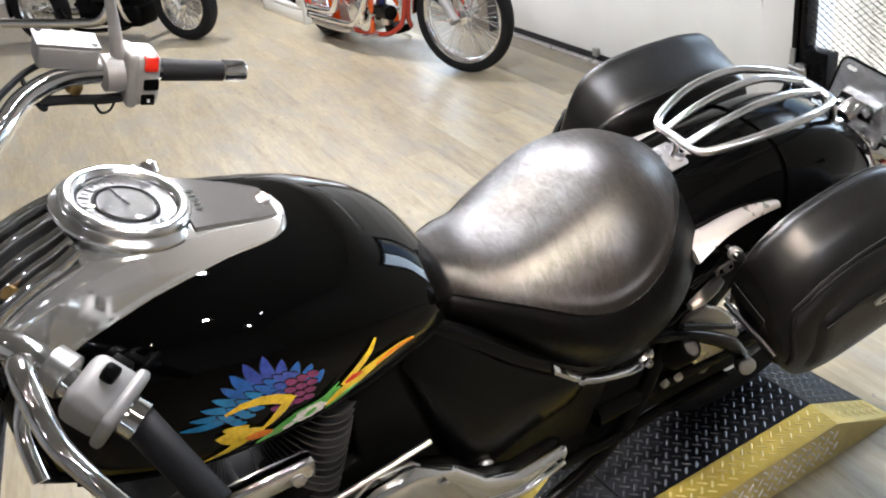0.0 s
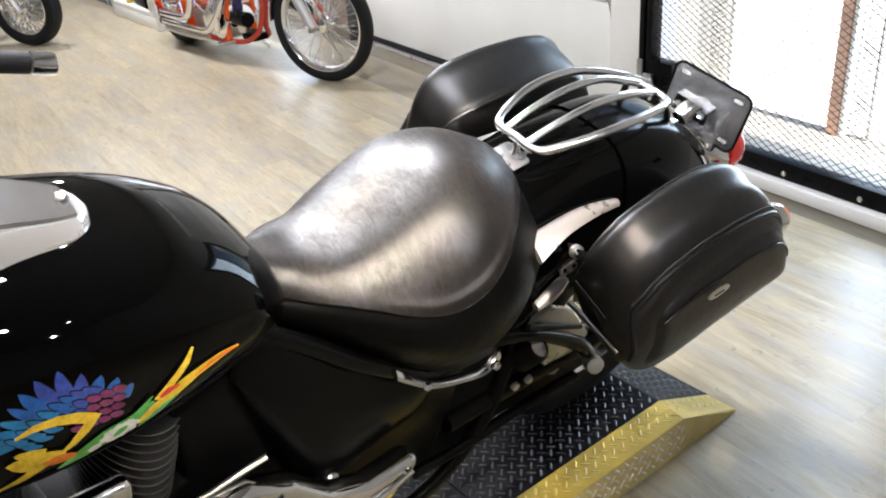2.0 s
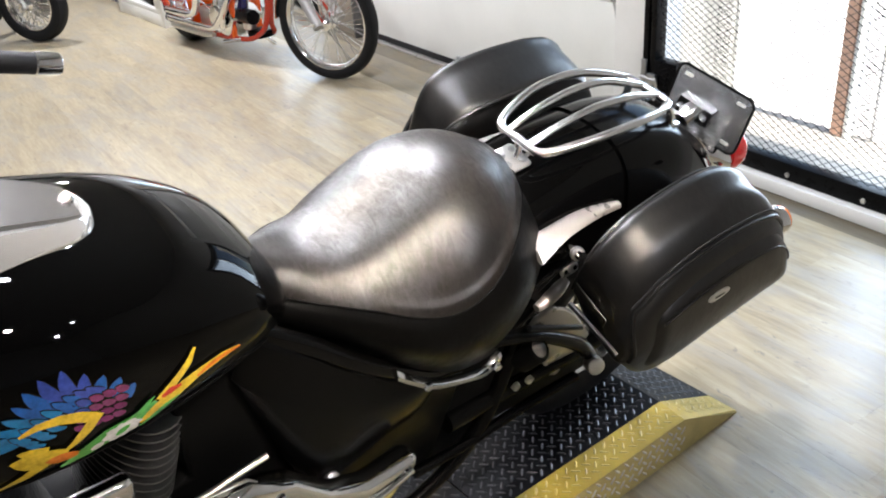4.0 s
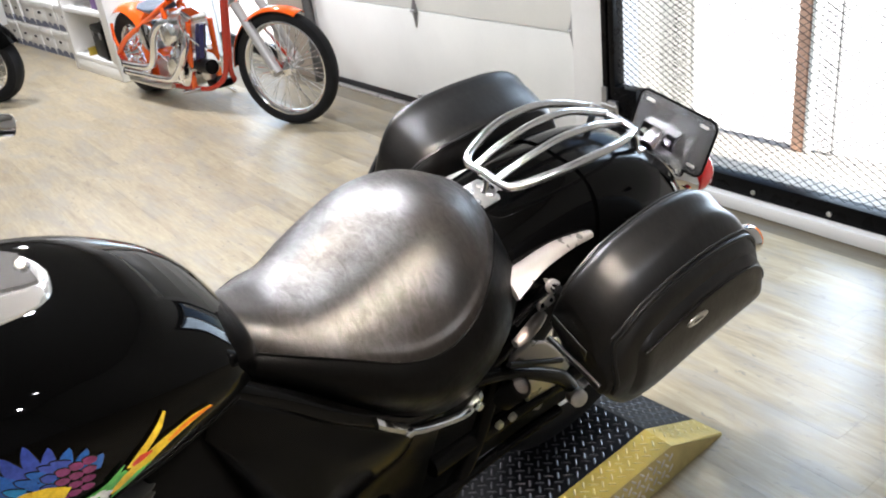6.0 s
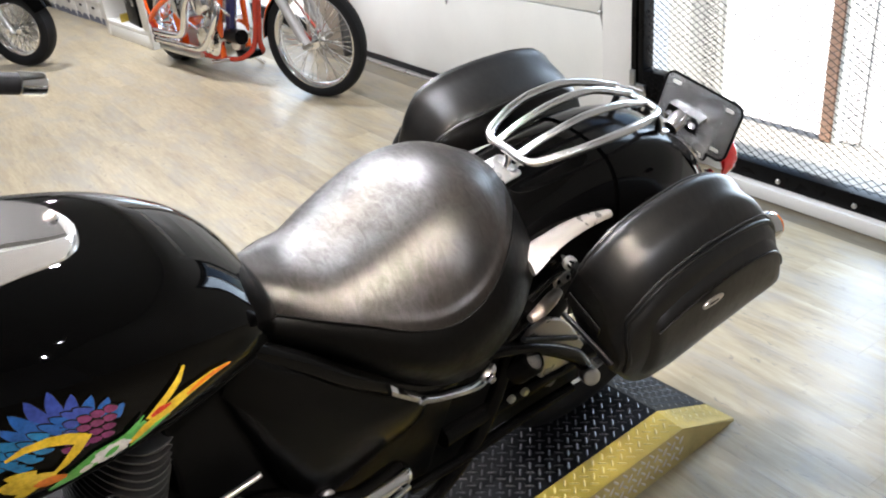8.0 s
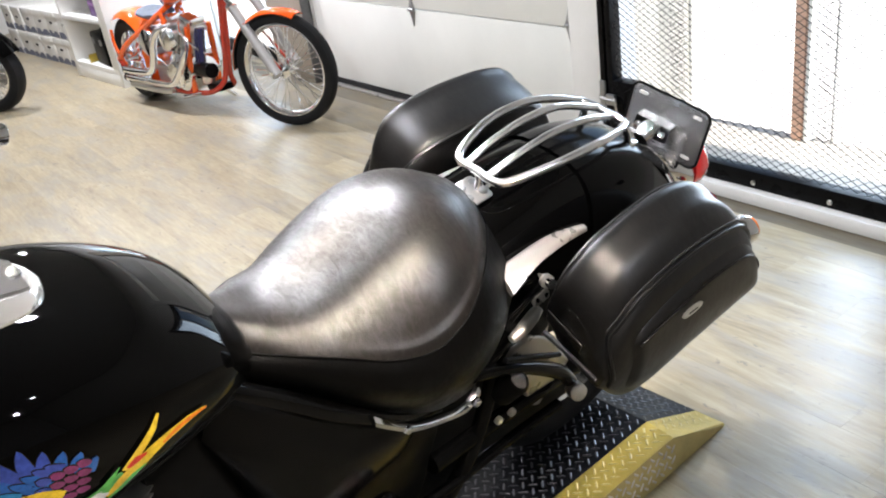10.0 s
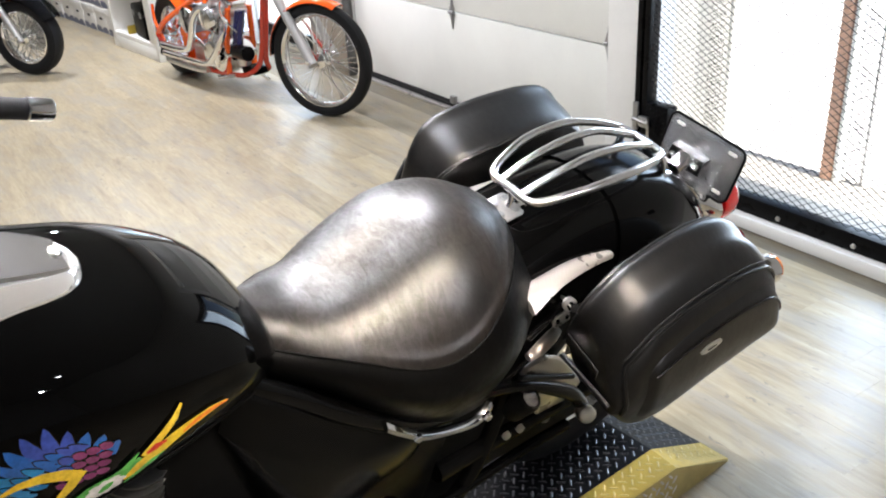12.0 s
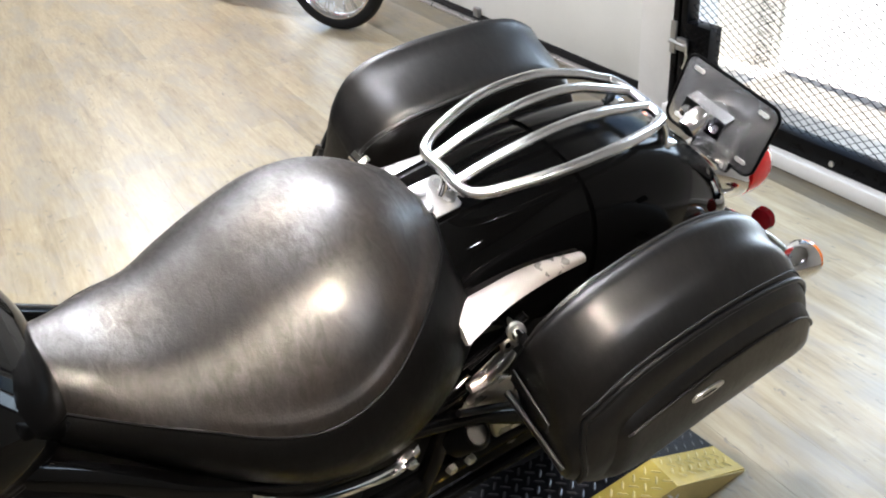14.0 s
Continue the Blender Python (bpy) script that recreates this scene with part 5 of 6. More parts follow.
# under-seat fittings: lock, hoses, footpeg
hl = part("helmet_lock", lathe([(0.026, 0), (0.026, 0.06), (0.020, 0.068), (0.018, 0.064), (0.0001, 0.062)], 24, Matrix.Translation((0.142, -0.018, 0.468)) @ pose(0, 0, 0, -8, 28, 0)), black_plastic, bike, "black cylinder with a grey cap")
part("cap", lathe([(0.0001, 0.062), (0.0175, 0.0625), (0.0175, 0.0655), (0.0001, 0.0665)], 24, Matrix.Translation((0.142, -0.018, 0.468)) @ pose(0, 0, 0, -8, 28, 0)), grey_panel, hl, "dull grey end cap")
YZ = Matrix(((0, 0, 1, 0), (1, 0, 0, 0), (0, 1, 0, 0), (0, 0, 0, 1)))
part("inner_panel", slab([(-0.30, 0.22), (-0.177, 0.23), (-0.085, 0.238), (-0.006, 0.25), (0.098, 0.247), (0.228, 0.237), (0.293, 0.241), (0.25, 0.33), (0.217, 0.364), (0.10, 0.47), (0.0, 0.56), (-0.15, 0.58), (-0.32, 0.56)], 0.03, 0.008, Matrix.Translation((0.085, 0, 0)) @ YZ), black_plastic, bike, "black inner panel")
part("shock_cover", slab([(0.001, 0.518), (0.019, 0.55), (0.063, 0.560), (0.110, 0.53), (0.153, 0.488), (0.222, 0.391), (0.195, 0.354), (0.166, 0.336), (0.142, 0.301), (0.101, 0.327), (0.072, 0.419)], 0.012, 0.005, Matrix.Translation((0.116, 0, 0)) @ YZ, 3), pale_alloy, bike, "pale alloy shock cover plate")
part("peg_arm", tube([(0.140, -0.16, 0.59), (0.150, -0.11, 0.590), (0.153, -0.056, 0.567), (0.155, 0.01, 0.532), (0.156, 0.087, 0.478), (0.157, 0.15, 0.426), (0.158, 0.195, 0.372)], [0.012, 0.014, 0.013, 0.013, 0.016, 0.018, 0.016], 12, 5), frame_black, bike, "black bent footpeg arm")
part("lower_tube", tube([(0.135, -0.26, 0.27), (0.14, -0.13, 0.27), (0.14, 0.05, 0.28), (0.14, 0.2, 0.275)], 0.012, 10, 5), frame_black, bike, "gloss black lower tube")
part("footpeg", lathe([(0.0001, 0), (0.018, 0.001), (0.02, 0.006), (0.02, 0.03), (0.015, 0.034)], 24, Matrix.Translation((0.165, 0.198, 0.352)) @ pose(0, 0, 0, 20, 65, 0)), satin, bike, "round metal footpeg end")
part("shock", lathe([(0.028, 0), (0.032, 0.05), (0.032, 0.12), (0.022, 0.14)], 20, along((0.075, 0.03, 0.38), (0.085, 0.05, 0.64))), black_steel, bike)
sb = part("stay_bracket", slab(rounded(0.044, 0.019, 0.007), 0.007, 0.0025, Matrix.Translation((0.150, 0.040, 0.694)) @ pose(0, 0, 0, 60, 0, 90) @ pose(0, 0, 0, 0, 0, 8)), pale_alloy, bike, "pale alloy bracket with two holes")
for d in (-0.012, 0.012):
    part("hole", lathe([(0.0045, 0.0), (0.0045, 0.0006), (0.0001, 0.0006)], 12, Matrix.Translation((0.150, 0.040, 0.694)) @ pose(0, 0, 0, 60, 0, 90) @ pose(d, 0, 0.007, 0, 0, 8)), black_plastic, sb)
part("stay_bar", tube([(0.152, -0.026, 0.628), (0.150, 0.005, 0.634), (0.146, 0.035, 0.645), (0.142, 0.055, 0.652)], [0.008, 0.013, 0.013, 0.009], 14, 5), pale_alloy, bike, "cast alloy stay")
part("bag_rod", tube([(0.168, 0.030, 0.752), (0.164, 0.008, 0.738), (0.158, -0.020, 0.715), (0.150, -0.05, 0.69)], 0.0035, 8, 4), black_steel, bike, "thin black saddlebag rod")
part("bag_rod", tube([(0.150, 0.055, 0.742), (0.148, 0.02, 0.715), (0.145, -0.03, 0.675)], 0.007, 8, 4), black_steel, bike, "black saddlebag rail")
for y, z in ((-0.023, 0.397), (0.016, 0.393), (-0.13, 0.516)):
    part("bracket_bolt", bolt_head((0.146, y, z), (1, 0, 0), 0.010, 0.010), satin, bike)
part("side_stand", tube([(0.14, -0.55, 0.16), (0.22, -0.52, 0.06), (0.27, -0.48, -0.055)], 0.012, 10, 4), chrome, bike, "chrome side stand")
part("exhaust", tube([(-0.17, -0.85, 0.35), (-0.19, -0.6, 0.26), (-0.19, -0.2, 0.25), (-0.19, 0.45, 0.27)], 0.045, 16, 5), chrome, bike, "chrome exhaust pipe")

# ---- front end, turned to its right ----
fork = Vector((0, -1.17, 0.80))
for s in (1, -1):
    base = Matrix.Translation(fork) @ Matrix.Rotation(radians(-22), 4, "Z")
    part("fork_leg", tube([base @ Vector((s * 0.105, 0.06, 0.22)), base @ Vector((s * 0.105, -0.02, 0.0)), base @ Vector((s * 0.105, -0.19, -0.46))], [0.022, 0.024, 0.030], 16, 4), chrome, bike, "chrome fork leg")
part("top_clamp", block((0.26, 0.07, 0.035), (0, 0, 0), 0.012, Matrix.Translation((0, -1.13, 1.03)) @ Matrix.Rotation(radians(-22), 4, "Z"), None, 3), chrome, bike, "chrome fork clamp")
part("headlight", lathe([(0.0001, -0.09), (0.05, -0.08), (0.085, -0.03), (0.092, 0.02), (0.092, 0.035), (0.0001, 0.045)], 32, Matrix.Translation((-0.06, -1.36, 0.92)) @ pose(0, 0, 0, 90, 0, -22)), chrome, bike, "chrome headlight shell")

# right bar: sweeps back from the clamp to the throttle
RB = [(-0.04, -1.12, 1.07), (-0.13, -1.105, 1.08), (-0.24, -1.07, 1.065), (-0.345, -1.015, 1.056), (-0.40, -0.965, 1.068), (-0.428, -0.905, 1.070), (-0.438, -0.84, 1.056), (-0.442, -0.79, 1.043), (-0.444, -0.752, 1.033)]
part("handlebar", tube(RB, 0.0165, 14, 6), chrome, bike, "chrome handlebar")
g0, g1 = Vector((-0.444, -0.756, 1.034)), Vector((-0.443, -0.616, 0.991))
part("grip", lathe([(0.0155, 0), (0.0185, 0.004), (0.0178, 0.05), (0.0172, 0.108), (0.016, 0.112)], 24, along(g0, g1)), rubber, bike, "black rubber throttle grip")
part("grip_end", lathe([(0.0175, 0.106), (0.0195, 0.108), (0.0195, 0.142), (0.0180, 0.146), (0.0001, 0.146)], 24, along(g0, g1)), chrome, bike, "chrome grip end")
HM = Matrix.Translation((-0.441, -0.785, 1.040)) @ pose(0, 0, 0, -16, 0, 0)
sw = part("switch_housing", block((0.058, 0.048, 0.090), (0, 0, -0.004), 0.013, HM, None, 4), silver_paint, bike, "silver painted switch housing")
part("housing_half", block((0.062, 0.020, 0.094), (0.0, -0.020, -0.004), 0.009, HM, None, 3), silver_paint, sw)
part("kill_switch", block((0.020, 0.022, 0.026), (0.024, 0.006, 0.028), 0.004, HM), red_plastic, sw, "red engine stop switch")
part("switch_button", block((0.012, 0.024, 0.018), (0.028, 0.008, -0.008), 0.003, HM), black_plastic, sw, "black rocker switch")
part("switch_button", block((0.012, 0.022, 0.018), (0.028, 0.004, -0.034), 0.003, HM), black_plastic, sw, "black starter button")
part("switch_mark", block((0.001, 0.004, 0.006), (0.0345, 0.004, -0.034), 0.0003, HM), trim_white, sw)
part("bar_clamp", lathe([(0.018, 0), (0.029, 0.003), (0.030, 0.030), (0.018, 0.034)], 24, along((-0.439, -0.845, 1.056), (-0.441, -0.80, 1.046))), silver_paint, bike, "aluminium lever clamp")
RM = Matrix.Translation((-0.447, -0.883, 1.108)) @ pose(0, 0, 0, -18, 0, -3)
mc = part("brake_reservoir", block((0.050, 0.088, 0.036), (0, 0, -0.008), 0.005, RM, None, 3), silver_paint, bike, "silver painted brake fluid reservoir")
part("reservoir_cap", block((0.053, 0.091, 0.005), (0, 0, 0.0125), 0.002, RM), silver_paint, mc, "flat metal cap")
for x, y in ((0.02, 0.036), (-0.02, -0.036)):
    part("cap_screw", bolt_head(RM @ Vector((x, y, 0.0148)), RM.to_3x3() @ Vector((0, 0, 1)), 0.005, 0.002), chrome, mc)
part("reservoir_neck", block((0.04, 0.05, 0.03), (0, 0.03, -0.03), 0.008, RM, None, 3), silver_paint, mc)
part("banjo_bolt", lathe([(0.010, 0), (0.012, 0.002), (0.012, 0.016), (0.0001, 0.018)], 12, Matrix.Translation((-0.43, -0.885, 1.055)) @ pose(0, 0, 0, 140, 0, 0)), brass, mc, "brass banjo bolt")
part("mirror_stem", tube([(-0.44, -0.815, 1.06), (-0.44, -0.811, 1.10), (-0.44, -0.806, 1.15), (-0.438, -0.80, 1.27)], [0.014, 0.0105, 0.0085, 0.007], 14, 5), silver_paint, bike, "metal mirror stem")
part("mirror", lathe([(0.0001, -0.01), (0.045, -0.008), (0.05, 0.0), (0.0001, 0.002)], 24, Matrix.Translation((-0.44, -0.80, 1.31)) @ pose(0, 0, 0, -70, 0, 0)), chrome, bike, "round chrome mirror")
part("throttle_cable", tube([(-0.41, -0.945, 1.052), (-0.42, -0.90, 1.036), (-0.43, -0.86, 1.018), (-0.44, -0.825, 1.006)], 0.0085, 8, 5), rubber, bike, "black cable sleeve")
part("cable_loop", tube([(-0.43, -0.868, 1.015), (-0.43, -0.862, 0.994), (-0.432, -0.846, 0.994), (-0.44, -0.832, 1.010)], 0.0024, 6, 5), rubber, bike, "thin black wire")
part("cable_tie", tube([(-0.430, -0.958, 1.090), (-0.405, -0.955, 1.072), (-0.400, -0.945, 1.045), (-0.415, -0.938, 1.040), (-0.428, -0.940, 1.050)], 0.0040, 6, 4), rubber, bike, "black cable tie")
part("brake_hose", tube([(-0.44, -0.925, 1.095), (-0.42, -0.965, 1.09), (-0.36, -1.03, 1.07), (-0.2, -1.14, 1.0)], 0.005, 8, 5), rubber, bike, "black brake hose")

# left bar: stands out to the side towards the camera
LB = [(0.04, -1.13, 1.075), (0.10, -1.10, 1.10), (0.15, -1.072, 1.122), (0.19, -1.048, 1.105), (0.23, -1.015, 1.08), (0.262, -0.99, 1.055)]
part("handlebar", tube(LB, 0.0160, 14, 6), chrome, bike, "chrome handlebar")
h0, h1 = Vector((0.240, -1.000, 1.066)), Vector((0.335, -0.966, 1.030))
part("grip", lathe([(0.0155, 0), (0.0185, 0.004), (0.0178, 0.06), (0.0175, 0.118), (0.016, 0.122)], 24, along(h0, h1)), rubber, bike, "black rubber clutch grip")
LM = along(Vector((0.198, -1.036, 1.098)), h0)
ls = part("switch_housing", block((0.066, 0.056, 0.052), (0, 0, 0.022), 0.014, LM, None, 4), silver_paint, bike, "silver painted switch housing")
part("housing_rim", block((0.072, 0.062, 0.014), (0, 0, 0.046), 0.006, LM, None, 3), silver_paint, ls)
part("switch_button", block((0.020, 0.026, 0.022), (0.030, 0.010, 0.022), 0.004, LM), black_plastic, ls, "black rocker switch")
part("switch_button", block((0.018, 0.020, 0.016), (0.010, 0.030, 0.020), 0.004, LM), black_plastic, ls, "black rocker switch")
part("housing_screw", bolt_head(LM @ Vector((0.0, -0.029, 0.02)), LM.to_3x3() @ Vector((0, -1, 0)), 0.005, 0.003), chrome, ls)
part("collar", lathe([(0.017, 0.054), (0.022, 0.056), (0.022, 0.070), (0.017, 0.072)], 24, LM), chrome, ls)
part("clutch_clamp", lathe([(0.016, 0), (0.024, 0.002), (0.024, 0.024), (0.016, 0.026)], 20, along((0.172, -1.056, 1.112), (0.195, -1.038, 1.10))), satin, bike, "aluminium lever clamp")
part("clutch_lever", tube([(0.17, -1.075, 1.125), (0.205, -1.078, 1.15), (0.24, -1.076, 1.125), (0.275, -1.07, 1.11), (0.305, -1.053, 1.082), (0.35, -1.028, 1.06)], [0.012, 0.013, 0.012, 0.011, 0.010, 0.009], 12, 5), chrome, bike, "chrome clutch lever")
part("mirror_stem", tube([(0.165, -1.065, 1.115), (0.17, -1.085, 1.08), (0.19, -1.10, 1.05), (0.23, -1.10, 1.02)], 0.009, 10, 5), chrome, bike, "chrome cable guide")
part("clutch_cable", tube([(0.17, -1.08, 1.12), (0.14, -1.15, 1.10), (0.10, -1.2, 1.05), (0.05, -1.2, 0.95)], 0.005, 8, 5), rubber, bike, "black clutch cable")
for s in (1, -1):
    part("riser_tube", tube([(s * 0.07, -1.09, 0.93), (s * 0.085, -1.06, 0.99), (s * 0.09, -1.03, 1.03), (s * 0.082, -0.995, 1.06)], [0.016, 0.015, 0.014, 0.012], 12, 5), chrome, bike, "chrome console tube")
part("riser", block((0.12, 0.05, 0.06), (0, -1.13, 1.05), 0.014, None, None, 3), chrome, bike, "chrome bar riser")

# ---- orange chopper by the wall: x ahead, y to its left ----
chop = thing("chopper", "orange custom chopper motorcycle with wire wheels beside the wall", "motorcycle", pose(-6.22, 3.0, 0, 0, 0, 3.86))
axle = pose(0, 0, 0, 90, 0, 0)
turn = Matrix.Rotation(radians(20), 4, "Z")
wheel(chop, (0.09, 0, 0.31), 0.31, 0.20, 0.205, 40, axle)
wheel(chop, (1.91, 0, 0.348), 0.348, 0.086, 0.286, 44, turn @ axle, wire=0.0032)


def fender_arc(centre, R, half, a0, a1, m=None, n=30, edge=0.05):
    """A wheel guard: rounded channel swept round the axle from angle a0 to a1."""
    bm = bmesh.new()
    for grow in (0.0, -0.004):
        rows = []
        for i in range(n + 1):
            a = radians(a0 + (a1 - a0) * i / n)
            row = []
            for k in range(11):
                s = k / 5 - 1
                r = R + grow - edge * abs(s) ** 3.2
                row.append(Vector(centre) + (m or Matrix()) @ Vector((r * math.cos(a), half * s, r * math.sin(a))))
            rows.append(row)
        loft(bm, rows, closed=False)
    return bm


rf = part("rear_fender", fender_arc((0.09, 0, 0.31), 0.355, 0.125, -28, 128), orange, chop, "orange rear fender")
for s in (1, -1):
    part("fender_strut", tube([(-0.085, s * 0.125, 0.52), (-0.075, s * 0.135, 0.40), (0.02, s * 0.13, 0.26)], 0.012, 10, 4), orange, rf)
    part("frame_tube", tube([(0.72, s * 0.05, 0.70), (0.45, s * 0.10, 0.57), (0.12, s * 0.14, 0.42), (-0.04, s * 0.145, 0.31)], 0.019, 12, 5), orange, chop, "orange frame tube")
    part("frame_tube", tube([(-0.04, s * 0.145, 0.30), (0.2, s * 0.15, 0.17), (0.6, s * 0.13, 0.135), (1.0, s * 0.09, 0.135), (1.16, s * 0.06, 0.18), (1.215, s * 0.018, 0.27), (1.30, s * 0.012, 0.55), (1.375, s * 0.012, 0.82), (1.40, s * 0.012, 0.92)], 0.018, 12, 6), deep_red, chop, "dark orange frame tube")
    part("seat_post_tube", tube([(0.66, s * 0.08, 0.66), (0.72, s * 0.09, 0.4), (0.76, s * 0.10, 0.13)], 0.016, 10, 4), orange, chop)
    part("front_tube", tube([(0.98, s * 0.08, 0.58), (0.93, s * 0.10, 0.35), (0.90, s * 0.10, 0.13)], 0.020, 10, 4), orange, chop, "orange engine cradle tube")
    # fork: raked legs with fat sliders
    hub = Vector((1.91, 0, 0.366)) + turn @ Vector((0, s * 0.115, 0))
    d = Vector((-0.64, 0, 0.77))
    leg = part("fork_leg", rod(hub - d * 0.03, hub + d * 0.48, 0.031, 16, None, 0.029), silver_paint, chop, "pale aluminium fork slider")
    part("fork_tube", rod(hub + d * 0.47, hub + d * 0.98, 0.019, 14), chrome, leg, "chrome fork tube")
    part("dust_cap", lathe([(0.030, 0), (0.036, 0.004), (0.036, 0.022), (0.02, 0.028)], 18, along(hub + d * 0.475, hub + d)), chrome, leg)
    part("axle_nut", bolt_head(hub + turn @ Vector((0, s * 0.03, 0)), turn.to_3x3() @ Vector((0, s, 0)), 0.016, 0.014), chrome, leg)
part("backbone", tube([(0.66, 0, 0.70), (0.95, 0, 0.80), (1.38, 0, 0.93)], 0.024, 12, 4), orange, chop)
part("head_tube", rod((1.43, 0, 0.88), (1.30, 0, 1.05), 0.034, 18), orange, chop)
ff = part("front_fender", fender_arc((1.91, 0, 0.348), 0.372, 0.058, 64, 178, turn, edge=0.022), orange, chop, "orange front fender")
part("fender_lining", fender_arc((1.91, 0, 0.348), 0.364, 0.052, 65, 177, turn, edge=0.02), rubber, ff, "dark fender lining")
for s in (1, -1):
    part("fender_stay", tube([Vector((1.91, 0, 0.348)) + turn @ Vector((0.0, s * 0.06, 0.02)), Vector((1.91, 0, 0.348)) + turn @ Vector((-0.14, s * 0.062, 0.2)), Vector((1.91, 0, 0.348)) + turn @ Vector((-0.2, s * 0.055, 0.30))], 0.009, 8, 4), deep_red, ff)
# tank and seat
rows = []
for u, hw, zt, zb in ((0.66, 0.03, 0.74, 0.72), (0.72, 0.09, 0.80, 0.70), (0.85, 0.135, 0.89, 0.72), (1.0, 0.15, 0.95, 0.76), (1.15, 0.13, 0.98, 0.82), (1.27, 0.07, 0.99, 0.88)):
    rows.append([(u, hw * math.copysign(abs(math.cos(a)) ** 0.7, math.cos(a)), (zt + zb) / 2 + (zt - zb) / 2 * math.sin(a)) for a in [2 * math.pi * k / 28 for k in range(28)]])
part("tank", loft(bmesh.new(), rows), orange, chop, "orange fuel tank", 60)
rows = []
for u, hw, zt in ((0.30, 0.04, 0.680), (0.33, 0.09, 0.692), (0.38, 0.125, 0.682), (0.47, 0.12, 0.668), (0.56, 0.09, 0.67), (0.63, 0.05, 0.69), (0.66, 0.03, 0.70)):
    rows.append([(u, hw * math.cos(a), zt - 0.03 + (0.022 if math.sin(a) > 0 else 0.04) * math.sin(a)) for a in [2 * math.pi * k / 24 for k in range(24)]])
part("seat", loft(bmesh.new(), rows), seat_blue, chop, "blue-grey vinyl solo seat", 70)
# oil tank, engine
ot = part("oil_tank", lathe([(0.02, -0.13), (0.095, -0.125), (0.105, -0.10), (0.105, 0.10), (0.095, 0.125), (0.02, 0.13)], 28, Matrix.Translation((0.42, 0, 0.45)) @ pose(0, 0, 0, 90, 0, 0)), chrome, chop, "chrome horseshoe oil tank")
part("filler_cap", lathe([(0.022, 0), (0.024, 0.012), (0.0001, 0.016)], 16, Matrix.Translation((0.42, -0.06, 0.55))), chrome, ot)
part("guard_panel", block((0.13, 0.16, 0.17), (0.255, 0, 0.30), 0.03, None, None, 3), orange, chop, "orange lower fender panel")
cc = part("crankcase", lathe([(0.03, -0.15), (0.10, -0.145), (0.135, -0.12), (0.15, -0.05), (0.15, 0.05), (0.135, 0.12), (0.03, 0.15)], 28, Matrix.Translation((0.80, 0, 0.27)) @ pose(0, 0, 0, 90, 0, 0)), chrome, chop, "polished engine case")
part("gearbox", block((0.22, 0.24, 0.17), (0.56, 0, 0.22), 0.03, None, None, 3), satin, chop, "cast aluminium gearbox")
part("cam_cover", lathe([(0.06, 0), (0.085, 0.004), (0.09, 0.02), (0.08, 0.032), (0.0001, 0.036)], 28, Matrix.Translation((0.82, -0.15, 0.27)) @ pose(0, 0, 0, 90, 0, 0)), chrome, cc)
for k in range(7):
    a = 2 * math.pi * k / 7
    part("case_bolt", bolt_head((0.82 + 0.075 * math.cos(a), -0.178, 0.27 + 0.075 * math.sin(a)), (0, -1, 0), 0.008, 0.01), chrome, cc)
for lean in (-24, 20):
    M = Matrix.Translation((0.80, 0, 0.27)) @ Matrix.Rotation(radians(lean), 4, "Y")
    cyl = part("cylinder", lathe([(0.055, 0.10), (0.055, 0.30)], 24, M), satin, chop, "finned cylinder")
    for k in range(11):
        part("fin", lathe([(0.05, 0.115 + 0.016 * k), (0.083, 0.115 + 0.016 * k), (0.083, 0.121 + 0.016 * k), (0.05, 0.121 + 0.016 * k)], 24, M), chrome, cyl)
    part("head", block((0.15, 0.17, 0.05), (0, 0, 0.315), 0.02, M, None, 3), satin, cyl)
    part("rocker_cover", block((0.13, 0.14, 0.06), (0, 0, 0.365), 0.024, M, None, 4), chrome, cyl, "chrome rocker cover")
    for dx in (-0.03, 0.03):
        part("pushrod", rod(Matrix.Translation((0.80, -0.105, 0.27)) @ Vector((dx, 0, 0.09)), M @ Vector((dx * 0.6, -0.085, 0.32)), 0.010, 10), chrome, cyl, "chrome pushrod tube")
part("air_cleaner", lathe([(0.02, 0), (0.075, 0.004), (0.082, 0.02), (0.07, 0.05), (0.0001, 0.06)], 28, Matrix.Translation((0.80, -0.12, 0.50)) @ pose(0, 0, 0, 90, 0, 0)), chrome, chop, "chrome air cleaner")
part("carburettor", block((0.08, 0.10, 0.09), (0.80, -0.07, 0.50), 0.02, None, None, 3), satin, chop)
e1 = part("exhaust", tube([(0.74, -0.09, 0.57), (0.70, -0.15, 0.56), (0.65, -0.18, 0.49), (0.61, -0.19, 0.38), (0.54, -0.185, 0.29), (0.43, -0.18, 0.257), (0.22, -0.18, 0.25), (0.09, -0.18, 0.25)], 0.027, 18, 6), chrome, chop, "chrome exhaust pipe")
e2 = part("exhaust", tube([(0.95, -0.09, 0.52), (0.97, -0.14, 0.43), (0.90, -0.17, 0.30), (0.79, -0.185, 0.21), (0.62, -0.18, 0.192), (0.35, -0.18, 0.192), (0.10, -0.18, 0.195)], 0.025, 18, 6), chrome, chop, "chrome exhaust pipe")
part("heat_shield", tube([(0.74, -0.175, 0.150), (0.60, -0.18, 0.140), (0.35, -0.18, 0.140), (0.13, -0.18, 0.144)], [0.018, 0.022, 0.022, 0.018], 16, 5), satin, chop, "polished lower heat shield")
